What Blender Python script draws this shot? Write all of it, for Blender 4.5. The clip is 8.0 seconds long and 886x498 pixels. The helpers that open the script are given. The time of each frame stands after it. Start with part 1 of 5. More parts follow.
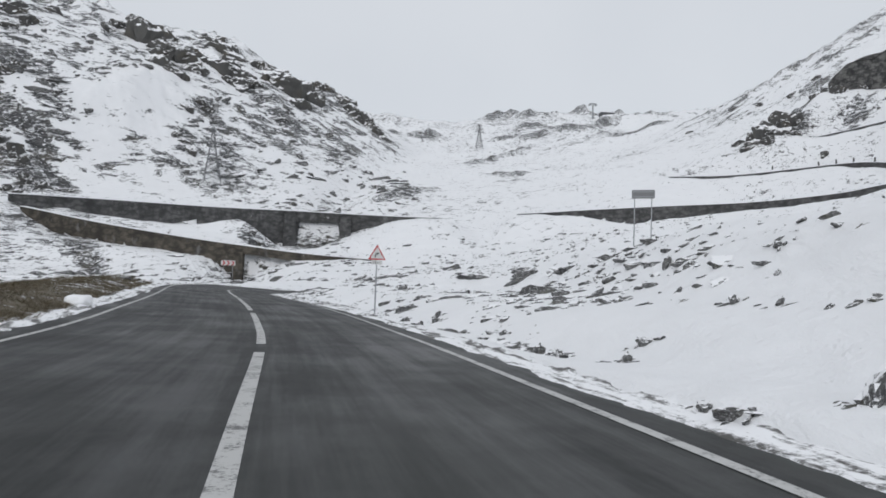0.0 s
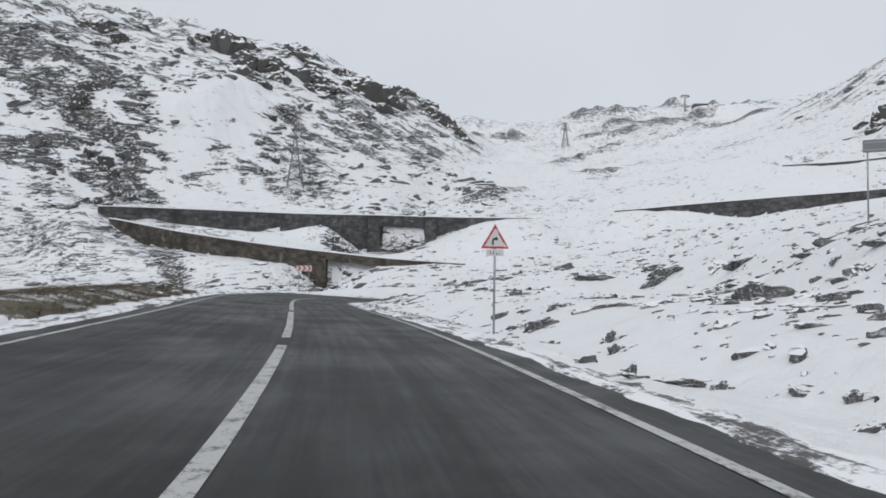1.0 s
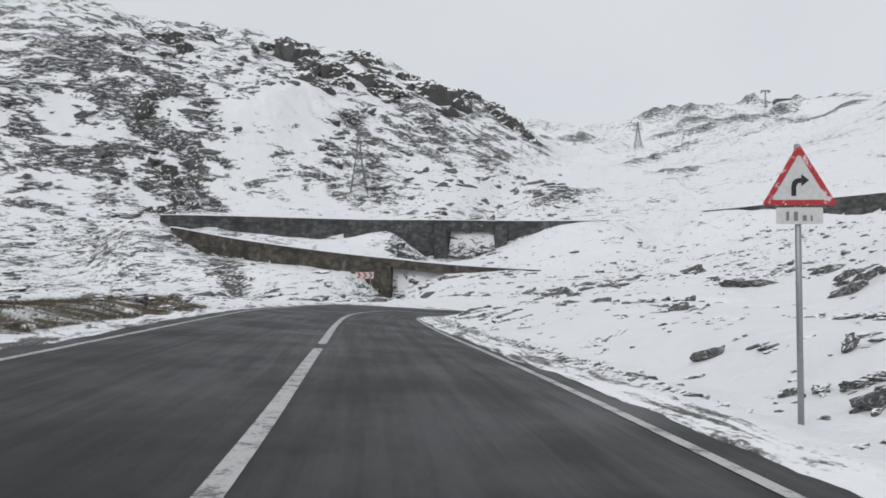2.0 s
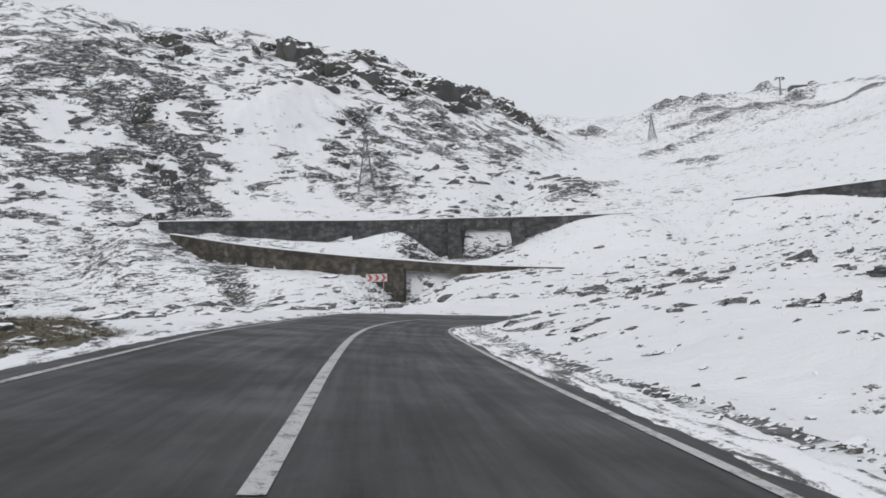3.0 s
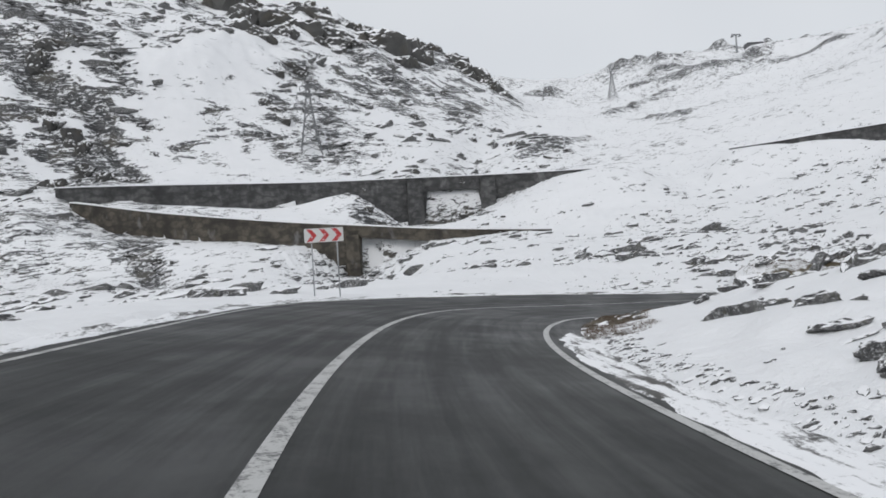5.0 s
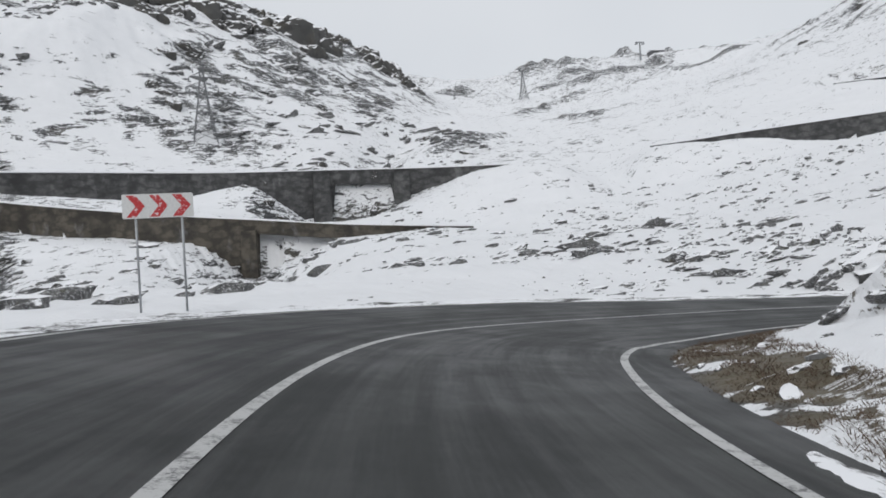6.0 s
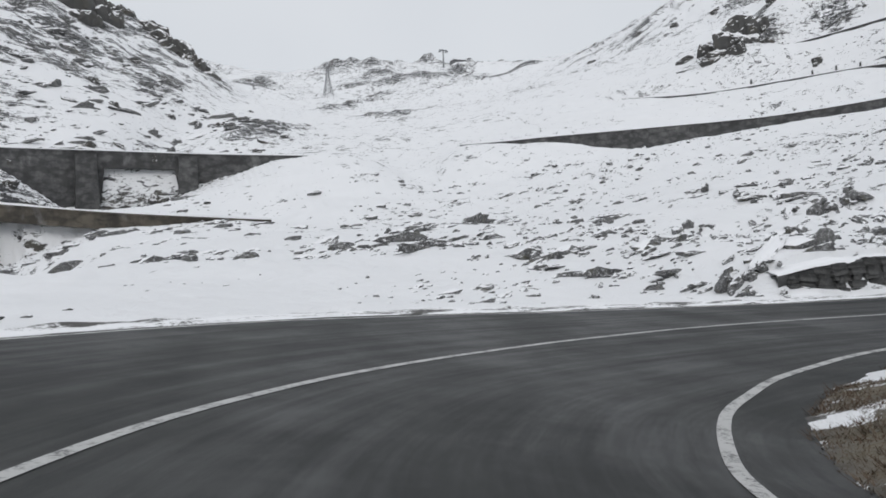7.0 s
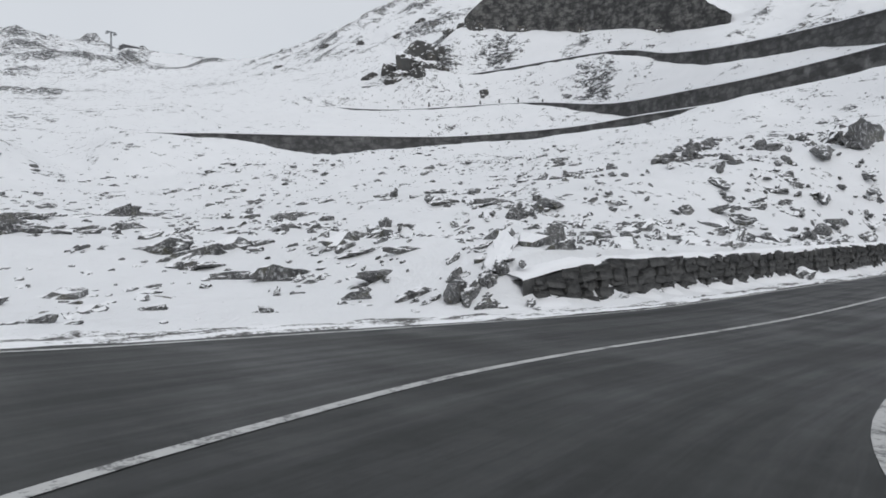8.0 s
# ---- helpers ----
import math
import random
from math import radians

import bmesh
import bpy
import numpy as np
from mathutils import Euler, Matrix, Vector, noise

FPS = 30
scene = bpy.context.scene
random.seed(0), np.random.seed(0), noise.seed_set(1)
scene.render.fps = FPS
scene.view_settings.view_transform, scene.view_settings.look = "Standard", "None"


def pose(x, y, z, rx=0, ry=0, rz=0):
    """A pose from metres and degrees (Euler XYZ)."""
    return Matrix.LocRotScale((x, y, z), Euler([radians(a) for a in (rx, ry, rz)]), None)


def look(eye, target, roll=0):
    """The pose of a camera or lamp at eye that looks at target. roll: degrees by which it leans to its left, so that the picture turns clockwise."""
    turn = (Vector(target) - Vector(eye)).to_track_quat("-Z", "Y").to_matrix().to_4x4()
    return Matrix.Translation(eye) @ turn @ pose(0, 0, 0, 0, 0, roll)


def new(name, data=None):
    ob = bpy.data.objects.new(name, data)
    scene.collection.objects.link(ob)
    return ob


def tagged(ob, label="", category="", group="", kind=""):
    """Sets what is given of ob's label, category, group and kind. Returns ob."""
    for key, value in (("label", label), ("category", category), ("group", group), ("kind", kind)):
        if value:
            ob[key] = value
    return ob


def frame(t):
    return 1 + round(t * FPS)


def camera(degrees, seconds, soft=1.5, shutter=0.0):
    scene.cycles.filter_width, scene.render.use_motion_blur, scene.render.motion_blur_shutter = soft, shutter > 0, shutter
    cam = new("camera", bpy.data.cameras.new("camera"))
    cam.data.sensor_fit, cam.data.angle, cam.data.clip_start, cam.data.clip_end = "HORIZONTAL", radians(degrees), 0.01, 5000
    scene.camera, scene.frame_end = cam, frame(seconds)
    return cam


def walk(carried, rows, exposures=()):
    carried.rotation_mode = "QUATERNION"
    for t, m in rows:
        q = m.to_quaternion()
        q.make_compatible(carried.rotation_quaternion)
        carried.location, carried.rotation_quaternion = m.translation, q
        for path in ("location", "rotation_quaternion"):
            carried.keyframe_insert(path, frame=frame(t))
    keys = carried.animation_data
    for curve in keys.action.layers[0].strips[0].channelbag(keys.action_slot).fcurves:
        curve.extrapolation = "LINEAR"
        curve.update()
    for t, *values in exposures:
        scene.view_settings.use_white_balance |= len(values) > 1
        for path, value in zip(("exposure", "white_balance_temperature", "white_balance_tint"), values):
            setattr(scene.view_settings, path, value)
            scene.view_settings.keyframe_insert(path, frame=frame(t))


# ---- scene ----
cam = camera(65.69, 8.0, soft=1.7)


def heading(x, y, z, yaw, pitch, roll):
    """A camera pose: yaw to the left of +y, pitch up, roll as look() takes it, in degrees."""
    a, b = radians(yaw), radians(pitch)
    way = Vector((-math.sin(a) * math.cos(b), math.cos(a) * math.cos(b), math.sin(b)))
    return look((x, y, z), Vector((x, y, z)) + way, roll)


# seconds, x, y, z, yaw, pitch, roll
PATH = [
    (0.0, 0.000, -0.000, 0.000, -0.000, 1.634, 1.666),
    (0.5, -0.870, 5.549, -0.147, 3.416, 1.724, 1.635),
    (1.0, -1.996, 11.082, -0.364, 7.004, 1.945, 0.419),
    (1.5, -3.461, 16.638, -0.447, 10.382, 1.797, -0.096),
    (2.0, -5.056, 21.959, -0.507, 12.418, 2.610, -0.062),
    (3.3, -9.357, 34.035, -0.612, 13.243, 2.818, -2.208),
    (3.5, -10.130, 36.167, -0.681, 13.196, 2.840, -2.422),
    (4.0, -12.130, 41.686, -0.811, 12.731, 2.273, -3.157),
    (4.5, -14.044, 47.430, -0.885, 11.454, 1.375, -3.830),
    (4.7, -14.750, 49.727, -0.946, 10.665, 0.483, -3.733),
    (5.8, -17.682, 62.071, -1.419, 3.526, 0.065, -3.389),
    (6.0, -17.901, 64.138, -1.485, 1.538, -0.032, -3.326),
    (6.2, -17.980, 66.200, -1.577, -0.870, 0.600, -3.110),
    (6.3, -18.020, 67.230, -1.623, -2.080, 0.360, -3.000),
    (6.5, -18.075, 69.258, -1.716, -5.077, -0.801, -2.745),
    (7.0, -17.560, 74.165, -2.034, -14.962, -0.649, -2.171),
    (7.5, -15.969, 78.087, -2.455, -27.472, -0.402, -1.370),
    (8.0, -13.531, 81.648, -2.765, -41.145, -0.160, -0.150),
]
walk(cam, [(t, heading(*p)) for t, *p in PATH], 
     [(0.0, 0.0, 6500, 10), (1.5, 0.0, 6500, 10), (2.0, 0.05, 6600, 10), (7.0, 0.05, 6590, 10), (7.5, 0.02, 6550, 10), (8.0, 0.0, 6520, 10)])
# ---- world ----
world = bpy.data.worlds.new("overcast_sky")
scene.world = world
world.use_nodes = True
wn, wl = world.node_tree.nodes, world.node_tree.links
wn.clear()
SUN_ELEVATION, SUN_AZIMUTH = radians(42), radians(200)
sky = wn.new("ShaderNodeTexSky")
sky.sky_type, sky.sun_disc = "NISHITA", False
sky.sun_elevation, sky.sun_rotation = SUN_ELEVATION, SUN_AZIMUTH
cloud = wn.new("ShaderNodeTexNoise")
cloud.inputs["Scale"].default_value, cloud.inputs["Detail"].default_value = 1.6, 5
cloud_ramp = wn.new("ShaderNodeValToRGB")
cloud_ramp.color_ramp.elements[0].position, cloud_ramp.color_ramp.elements[0].color = 0.25, (6.15, 6.5, 7.0, 1)
cloud_ramp.color_ramp.elements[1].position, cloud_ramp.color_ramp.elements[1].color = 0.75, (7.1, 7.4, 7.8, 1)
veil = wn.new("ShaderNodeMix")
veil.data_type = "RGBA"
veil.inputs["Factor"].default_value = 0.93
shine = wn.new("ShaderNodeBackground")
shine.inputs["Strength"].default_value = 0.10
out = wn.new("ShaderNodeOutputWorld")
wl.new(cloud.outputs["Fac"], cloud_ramp.inputs["Fac"])
wl.new(sky.outputs["Color"], veil.inputs["A"])
wl.new(cloud_ramp.outputs["Color"], veil.inputs["B"])
wl.new(veil.outputs["Result"], shine.inputs["Color"])
wl.new(shine.outputs["Background"], out.inputs["Surface"])

sun = new("sun", bpy.data.lights.new("sun", "SUN"))
sun.data.energy, sun.data.angle, sun.data.color = 0.72, radians(25), (1.0, 0.99, 0.975)
sun.matrix_world = look((0, 0, 60), Vector((0, 0, 60)) - Vector((math.sin(SUN_AZIMUTH) * math.cos(SUN_ELEVATION),
                                                                 math.cos(SUN_AZIMUTH) * math.cos(SUN_ELEVATION),
                                                                 math.sin(SUN_ELEVATION))))


# ---- materials ----
class Nodes:
    """A material with a Principled shader, and short ways to add nodes."""

    def __init__(self, name, rough=0.7, metal=0.0, color=None):
        self.m = bpy.data.materials.new(name)
        self.m.use_nodes = True
        self.t = self.m.node_tree
        self.p = self.t.nodes["Principled BSDF"]
        self.p.inputs["Roughness"].default_value, self.p.inputs["Metallic"].default_value = rough, metal
        if color:
            self.p.inputs["Base Color"].default_value = (*color, 1)
        self.co = self.t.nodes.new("ShaderNodeTexCoord").outputs["Object"]

    def link(self, a, b):
        self.t.links.new(a, b)

    def place(self, scale=(1, 1, 1), turn=(0, 0, 0)):
        n = self.t.nodes.new("ShaderNodeMapping")
        n.inputs["Scale"].default_value, n.inputs["Rotation"].default_value = scale, turn
        self.link(self.co, n.inputs["Vector"])
        return n.outputs["Vector"]

    def along(self, turn, stretch, level=1.0):
        """Coordinates turned about z, then stretched along the turned x."""
        a, b = self.t.nodes.new("ShaderNodeMapping"), self.t.nodes.new("ShaderNodeMapping")
        a.inputs["Rotation"].default_value, b.inputs["Scale"].default_value = (0, 0, -turn), (1 / stretch, 1, level)
        self.link(self.co, a.inputs["Vector"])
        self.link(a.outputs["Vector"], b.inputs["Vector"])
        return b.outputs["Vector"]

    def noise(self, scale, detail=4, rough=0.55, co=None, distort=0.0):
        n = self.t.nodes.new("ShaderNodeTexNoise")
        n.inputs["Scale"].default_value, n.inputs["Detail"].default_value = scale, detail
        n.inputs["Roughness"].default_value, n.inputs["Distortion"].default_value = rough, distort
        self.link(co if co else self.co, n.inputs["Vector"])
        return n.outputs["Fac"]

    def cells(self, scale, co=None, feature="F1"):
        n = self.t.nodes.new("ShaderNodeTexVoronoi")
        n.feature = feature
        n.inputs["Scale"].default_value = scale
        self.link(co if co else self.co, n.inputs["Vector"])
        return n.outputs["Distance"]

    def attr(self, name):
        n = self.t.nodes.new("ShaderNodeAttribute")
        n.attribute_name = name
        return n.outputs["Fac"]

    def rand(self):
        return self.t.nodes.new("ShaderNodeObjectInfo").outputs["Random"]

    def piece_rand(self):
        """A random value for each object and each loose piece of it."""
        a = self.t.nodes.new("ShaderNodeNewGeometry").outputs["Random Per Island"]
        return self.math("FRACT", self.math("ADD", a, self.rand()))

    def normal_z(self):
        g, s = self.t.nodes.new("ShaderNodeNewGeometry"), self.t.nodes.new("ShaderNodeSeparateXYZ")
        self.link(g.outputs["Normal"], s.inputs["Vector"])
        return s.outputs["Z"]

    def math(self, op, a, b=0.0, clamp=False):
        n = self.t.nodes.new("ShaderNodeMath")
        n.operation, n.use_clamp = op, clamp
        for i, v in enumerate((a, b)):
            if isinstance(v, (int, float)):
                n.inputs[i].default_value = v
            else:
                self.link(v, n.inputs[i])
        return n.outputs["Value"]

    def span(self, v, lo, hi, to0=0.0, to1=1.0):
        n = self.t.nodes.new("ShaderNodeMapRange")
        n.interpolation_type = "SMOOTHSTEP"
        for k, x in zip(("From Min", "From Max", "To Min", "To Max"), (lo, hi, to0, to1)):
            n.inputs[k].default_value = x
        self.link(v, n.inputs["Value"])
        return n.outputs["Result"]

    def mix(self, f, a, b):
        n = self.t.nodes.new("ShaderNodeMix")
        n.data_type = "RGBA"
        for k, v in (("Factor", f), ("A", a), ("B", b)):
            if isinstance(v, tuple):
                n.inputs[k].default_value = (*v, 1)
            elif isinstance(v, (int, float)):
                n.inputs[k].default_value = v
            else:
                self.link(v, n.inputs[k])
        return n.outputs["Result"]

    def color(self, c):
        self.link(c, self.p.inputs["Base Color"])
        return self

    def rough(self, v):
        self.link(v, self.p.inputs["Roughness"])
        return self

    def bump(self, h, strength=0.4, distance=0.05):
        n = self.t.nodes.new("ShaderNodeBump")
        n.inputs["Strength"].default_value, n.inputs["Distance"].default_value = strength, distance
        self.link(h, n.inputs["Height"])
        self.link(n.outputs["Normal"], self.p.inputs["Normal"])
        return self


SNOW, SNOW_DULL = (0.88, 0.885, 0.90), (0.79, 0.80, 0.815)
ROCK_DARK, ROCK_MID, ROCK_BROWN = (0.030, 0.032, 0.035), (0.11, 0.11, 0.112), (0.078, 0.072, 0.060)


def snowy_ground():
    """Snow over broken schist: rock shows by the ground's own bareness, its steepness and clumps and streaks of several sizes."""
    n = Nodes("snow_over_rock", 0.75)
    streak = n.along(0.75, 1.7, 2.0)
    big, mid = n.noise(0.05, 3, 0.6), n.noise(0.40, 6, 0.68, streak, 0.7)
    fine = n.noise(1.5, 6, 0.72, streak, 0.5)
    clump = n.noise(0.13, 9, 0.64, n.along(0.5, 1.4, 1.6), 0.5)
    bare, wild = n.attr("bare"), n.attr("wild")
    steep = n.math("SUBTRACT", 1.0, n.normal_z())
    tame = n.math("SUBTRACT", 1.0, n.math("MULTIPLY", wild, 0.45))
    v = n.math("ADD", n.math("MULTIPLY", n.math("SUBTRACT", mid, 0.5), 1.7), n.math("MULTIPLY", n.math("SUBTRACT", fine, 0.5), 1.2))
    v = n.math("MULTIPLY", v, tame)
    v = n.math("ADD", v, n.math("MULTIPLY", n.math("MULTIPLY", n.math("SUBTRACT", clump, 0.5), 2.3), wild))
    v = n.math("ADD", v, n.math("MULTIPLY", n.math("SUBTRACT", big, 0.5), 0.6))
    v = n.math("ADD", v, bare)
    v = n.math("ADD", v, n.math("MULTIPLY", steep, 0.42))
    rockmask = n.span(v, 0.40, 0.46)
    rock = n.mix(n.span(n.noise(0.5, 8, 0.72, streak, 0.6), 0.42, 0.60), ROCK_DARK, ROCK_MID)
    crack = n.math("MULTIPLY", n.cells(0.55, n.along(0.5, 1.6, 1.8), "DISTANCE_TO_EDGE"), 1.0)
    rock = n.mix(n.span(crack, 0.02, 0.09, 0.8, 0), rock, (0.012, 0.012, 0.013))
    rock = n.mix(n.span(n.noise(0.16, 3), 0.5, 0.72), rock, ROCK_BROWN)
    grass = n.mix(n.noise(3.0, 4), (0.068, 0.062, 0.036), (0.135, 0.103, 0.063))
    rock = n.mix(n.attr("grass"), rock, grass)
    snow = n.mix(n.noise(0.3, 5), SNOW_DULL, SNOW)
    # flecks of snow caught in the rock
    fleck = n.span(n.noise(0.75, 9, 0.7, streak, 0.8), 0.535, 0.575, 0, 0.92)
    n.color(n.mix(rockmask, snow, n.mix(fleck, rock, SNOW_DULL)))
    n.rough(n.span(rockmask, 0, 1, 0.75, 0.6))
    relief = n.math("ADD", n.math("MULTIPLY", fine, 0.6), n.math("MULTIPLY", mid, 1.0))
    n.bump(n.math("ADD", relief, n.math("MULTIPLY", n.math("MULTIPLY", clump, wild), 2.0)), 0.6, 0.4)
    return n.m


def wet_asphalt():
    n = Nodes("wet_asphalt", 0.4)
    n.p.inputs["Specular IOR Level"].default_value = 0.28
    grain, patch = n.noise(90, 3, 0.7), n.noise(0.45, 5, 0.6)
    track = n.noise(0.5, 4, 0.6, n.place((1.6, 0.12, 1), (0, 0, 0.28)))
    c = n.mix(n.span(n.noise(6, 5, 0.75), 0.3, 0.7), (0.008, 0.009, 0.0092), (0.022, 0.0238, 0.0235))
    c = n.mix(n.span(patch, 0.3, 0.7, 0, 0.6), c, (0.019, 0.0205, 0.0205))
    lane = n.t.nodes.new("ShaderNodeCombineXYZ")
    n.link(n.attr("across"), lane.inputs["X"])
    n.link(n.math("MULTIPLY", n.attr("station"), 0.035), lane.inputs["Y"])
    streaks = n.noise(2.6, 6, 0.72, lane.outputs["Vector"])
    c = n.mix(n.span(track, 0.45, 0.7), c, (0.029, 0.031, 0.030))
    c = n.mix(n.span(streaks, 0.34, 0.5, 0.25, 0), c, (0.013, 0.014, 0.0145))
    n.color(n.mix(n.span(streaks, 0.62, 0.78, 0, 0.22), c, (0.06, 0.062, 0.063)))
    n.rough(n.span(n.math("ADD", n.math("MULTIPLY", patch, 0.5), n.math("MULTIPLY", streaks, 0.5)), 0.35, 0.65, 0.40, 0.66))
    n.bump(grain, 0.25, 0.006)
    return n.m


def road_paint():
    n = Nodes("worn_white_paint", 0.5)
    wear = n.math("ADD", n.math("MULTIPLY", n.noise(4, 5, 0.7), 0.6), n.math("MULTIPLY", n.noise(28, 4, 0.7), 0.4))
    n.color(n.mix(n.span(wear, 0.49, 0.61), (0.48, 0.48, 0.47), (0.10, 0.10, 0.10)))
    n.bump(wear, 0.2, 0.004)
    return n.m


def masonry(name, a, b, rough=0.8):
    """Coursed rubble: mottled blocks with dark joints, damp stains and lime runs."""
    n = Nodes(name, rough)
    block = n.cells(0.9, n.place((0.6, 0.6, 1.2)))
    c = n.mix(n.span(n.noise(0.5, 6, 0.68), 0.36, 0.64), a, b)
    c = n.mix(n.span(block, 0.45, 0.7, 0, 0.6), c, tuple(v * 0.55 for v in a))
    damp = n.noise(0.16, 4, 0.6, n.place((1, 1, 0.6)))
    c = n.mix(n.span(damp, 0.5, 0.68, 0, 0.6), c, tuple(v * 0.6 for v in a))
    c = n.mix(n.span(n.noise(0.28, 5, 0.6, n.place((1.3, 1.3, 0.7))), 0.58, 0.74, 0, 0.4), c, (0.3, 0.3, 0.3))
    n.color(c)
    n.bump(n.math("SUBTRACT", n.noise(5, 6, 0.7), block), 0.6, 0.08)
    return n.m


def boulder_stone():
    """Lichen-dark stone with snow lying on what faces up."""
    n = Nodes("snow_capped_boulder", 0.7)
    c = n.mix(n.span(n.noise(1.6, 6, 0.68), 0.32, 0.68), (0.03, 0.031, 0.033), (0.125, 0.124, 0.12))
    c = n.mix(n.span(n.noise(5, 5), 0.6, 0.72), c, (0.14, 0.138, 0.13))
    c = n.mix(n.span(n.noise(2.3, 4), 0.56, 0.7, 0, 0.6), c, (0.07, 0.066, 0.035))
    lie = n.math("ADD", n.normal_z(), n.math("MULTIPLY", n.math("SUBTRACT", n.noise(3.2, 5, 0.65), 0.5), 0.9))
    lie = n.math("SUBTRACT", lie, n.math("MULTIPLY", n.piece_rand(), 0.5))
    dusting = n.span(n.noise(8, 6, 0.78), 0.5, 0.64, 0, 0.5)
    n.color(n.mix(n.span(lie, 0.46, 0.60), n.mix(dusting, c, SNOW_DULL), SNOW))
    n.bump(n.noise(7, 6, 0.7), 0.5, 0.05)
    return n.m


def plain(name, color, rough=0.6, metal=0.0, grain=20.0, amount=0.25):
    n = Nodes(name, rough, metal)
    n.color(n.mix(n.noise(grain, 4), tuple(c * (1 - amount) for c in color), tuple(min(1, c * (1 + amount)) for c in color)))
    n.bump(n.noise(grain * 3, 3), 0.12, 0.003)
    return n.m


GROUND, ASPHALT, PAINT, BOULDER = snowy_ground(), wet_asphalt(), road_paint(), boulder_stone()
WALL_STONE = masonry("weathered_retaining_stone", (0.05, 0.05, 0.051), (0.12, 0.12, 0.118))
CLIFF = masonry("broken_cliff_face", (0.03, 0.03, 0.031), (0.15, 0.148, 0.14))
WALL_BROWN = masonry("damp_brown_masonry", (0.045, 0.039, 0.032), (0.11, 0.096, 0.074))
PURE_SNOW = plain("lying_snow", SNOW, 0.8, 0, 6, 0.03)
STEEL = plain("galvanised_steel", (0.33, 0.34, 0.35), 0.45, 0.7)


def dusted(name, color):
    """Sign paint with wet snow stuck on it in patches."""
    n = Nodes(name, 0.45)
    stuck = n.math("ADD", n.math("MULTIPLY", n.noise(9, 4, 0.6), 0.7), n.math("MULTIPLY", n.noise(40, 3, 0.6), 0.3))
    n.color(n.mix(n.span(stuck, 0.53, 0.60, 0, 0.75), color, SNOW_DULL))
    n.bump(stuck, 0.3, 0.01)
    return n.m


RED = dusted("traffic_red_with_snow", (0.46, 0.03, 0.034))
SIGN_WHITE = plain("sign_white", (0.62, 0.62, 0.61), 0.4)
GREY_PRINT = plain("faded_print", (0.2, 0.2, 0.2), 0.6)
BLACK = plain("sign_black", (0.018, 0.018, 0.018), 0.5)
DARK_STEEL = plain("weathered_lattice_steel", (0.17, 0.175, 0.18), 0.65, 0.2)


# ---- the lie of the land ----
def smooth(v, lo, hi):
    t = np.clip((v - lo) / (hi - lo), 0, 1)
    return t * t * (3 - 2 * t)


def soft(v, w):
    """A ramp that starts gently: 0 below, v above, rounded over w."""
    return w * np.logaddexp(0, v / w)


def value_noise(x, y, seed):
    """Smooth noise from -1 to 1 on a unit lattice."""
    xi, yi = np.floor(x).astype(np.int64), np.floor(y).astype(np.int64)
    u, v = x - xi, y - yi
    u, v = u * u * u * (u * (6 * u - 15) + 10), v * v * v * (v * (6 * v - 15) + 10)

    def at(i, j):
        h = (i * 374761393 + j * 668265263 + seed * 974634777) & 0x7FFFFFFF
        h = ((h ^ (h >> 13)) * 1274126177) & 0x7FFFFFFF
        return ((h ^ (h >> 16)) & 0xFFFF) / 32767.5 - 1
    return (at(xi, yi) * (1 - u) + at(xi + 1, yi) * u) * (1 - v) + (at(xi, yi + 1) * (1 - u) + at(xi + 1, yi + 1) * u) * v


def fbm(x, y, size, octaves, seed, ridged=False):
    total, gain, norm = 0, 1.0, 0
    for k in range(octaves):
        n = value_noise(x / size + 17.3 * k, y / size - 9.1 * k, seed + k)
        total, norm = total + gain * (1 - 2 * np.abs(n) if ridged else n), norm + gain
        size, gain = size * 0.47, gain * 0.5
    return total / norm


# the road's centre line, its height, crossfall and half widths along it
ROAD_POINTS = [(15, -75), (8, -40), (3.6, -17), (1.1, -6), (-1.5, 5.1), (-4.15, 16), (-7.4, 26.6), (-12.7, 41.5), (-16.3, 52.6), (-18.5, 61),
               (-19.7, 69), (-19.75, 75), (-18.9, 79.2), (-17.5, 81.9), (-15.8, 83.75), (-13.7, 85.0), (-11.2, 85.85), (-7, 86.65), (2, 87.2), (20, 88.6), (40, 88), (70, 80)]


def spline(points, step=0.5):
    p = np.array(points, float)
    p = np.vstack([2 * p[0] - p[1], p, 2 * p[-1] - p[-2]])
    out = []
    for a, b, c, d in zip(p[:-3], p[1:-2], p[2:-1], p[3:]):
        t = np.linspace(0, 1, max(2, int(np.linalg.norm((c - b)[:2]) / step)), endpoint=False)[:, None]
        out.append(0.5 * (2 * b + (c - a) * t + (2 * a - 5 * b + 4 * c - d) * t**2 + (3 * b - a - 3 * c + d) * t**3))
    return np.vstack(out)


ROAD = spline(ROAD_POINTS)
ROAD_S = np.r_[0, np.cumsum(np.hypot(*np.diff(ROAD, axis=0).T))]
TANGENT = np.gradient(ROAD, axis=0)
TANGENT /= np.linalg.norm(TANGENT, axis=1)[:, None]
LEFT = np.c_[-TANGENT[:, 1], TANGENT[:, 0]]


def eased(s, knots):
    """A gliding value along the road from (station, value) knots."""
    a = np.array(knots, float)
    dense = np.linspace(a[0, 0], a[-1, 0], 1200)
    v = np.interp(dense, a[:, 0], a[:, 1])
    w = 31
    v = np.convolve(np.pad(v, w // 2, mode="edge"), np.ones(w) / w, "valid")
    return np.interp(s, dense, v)


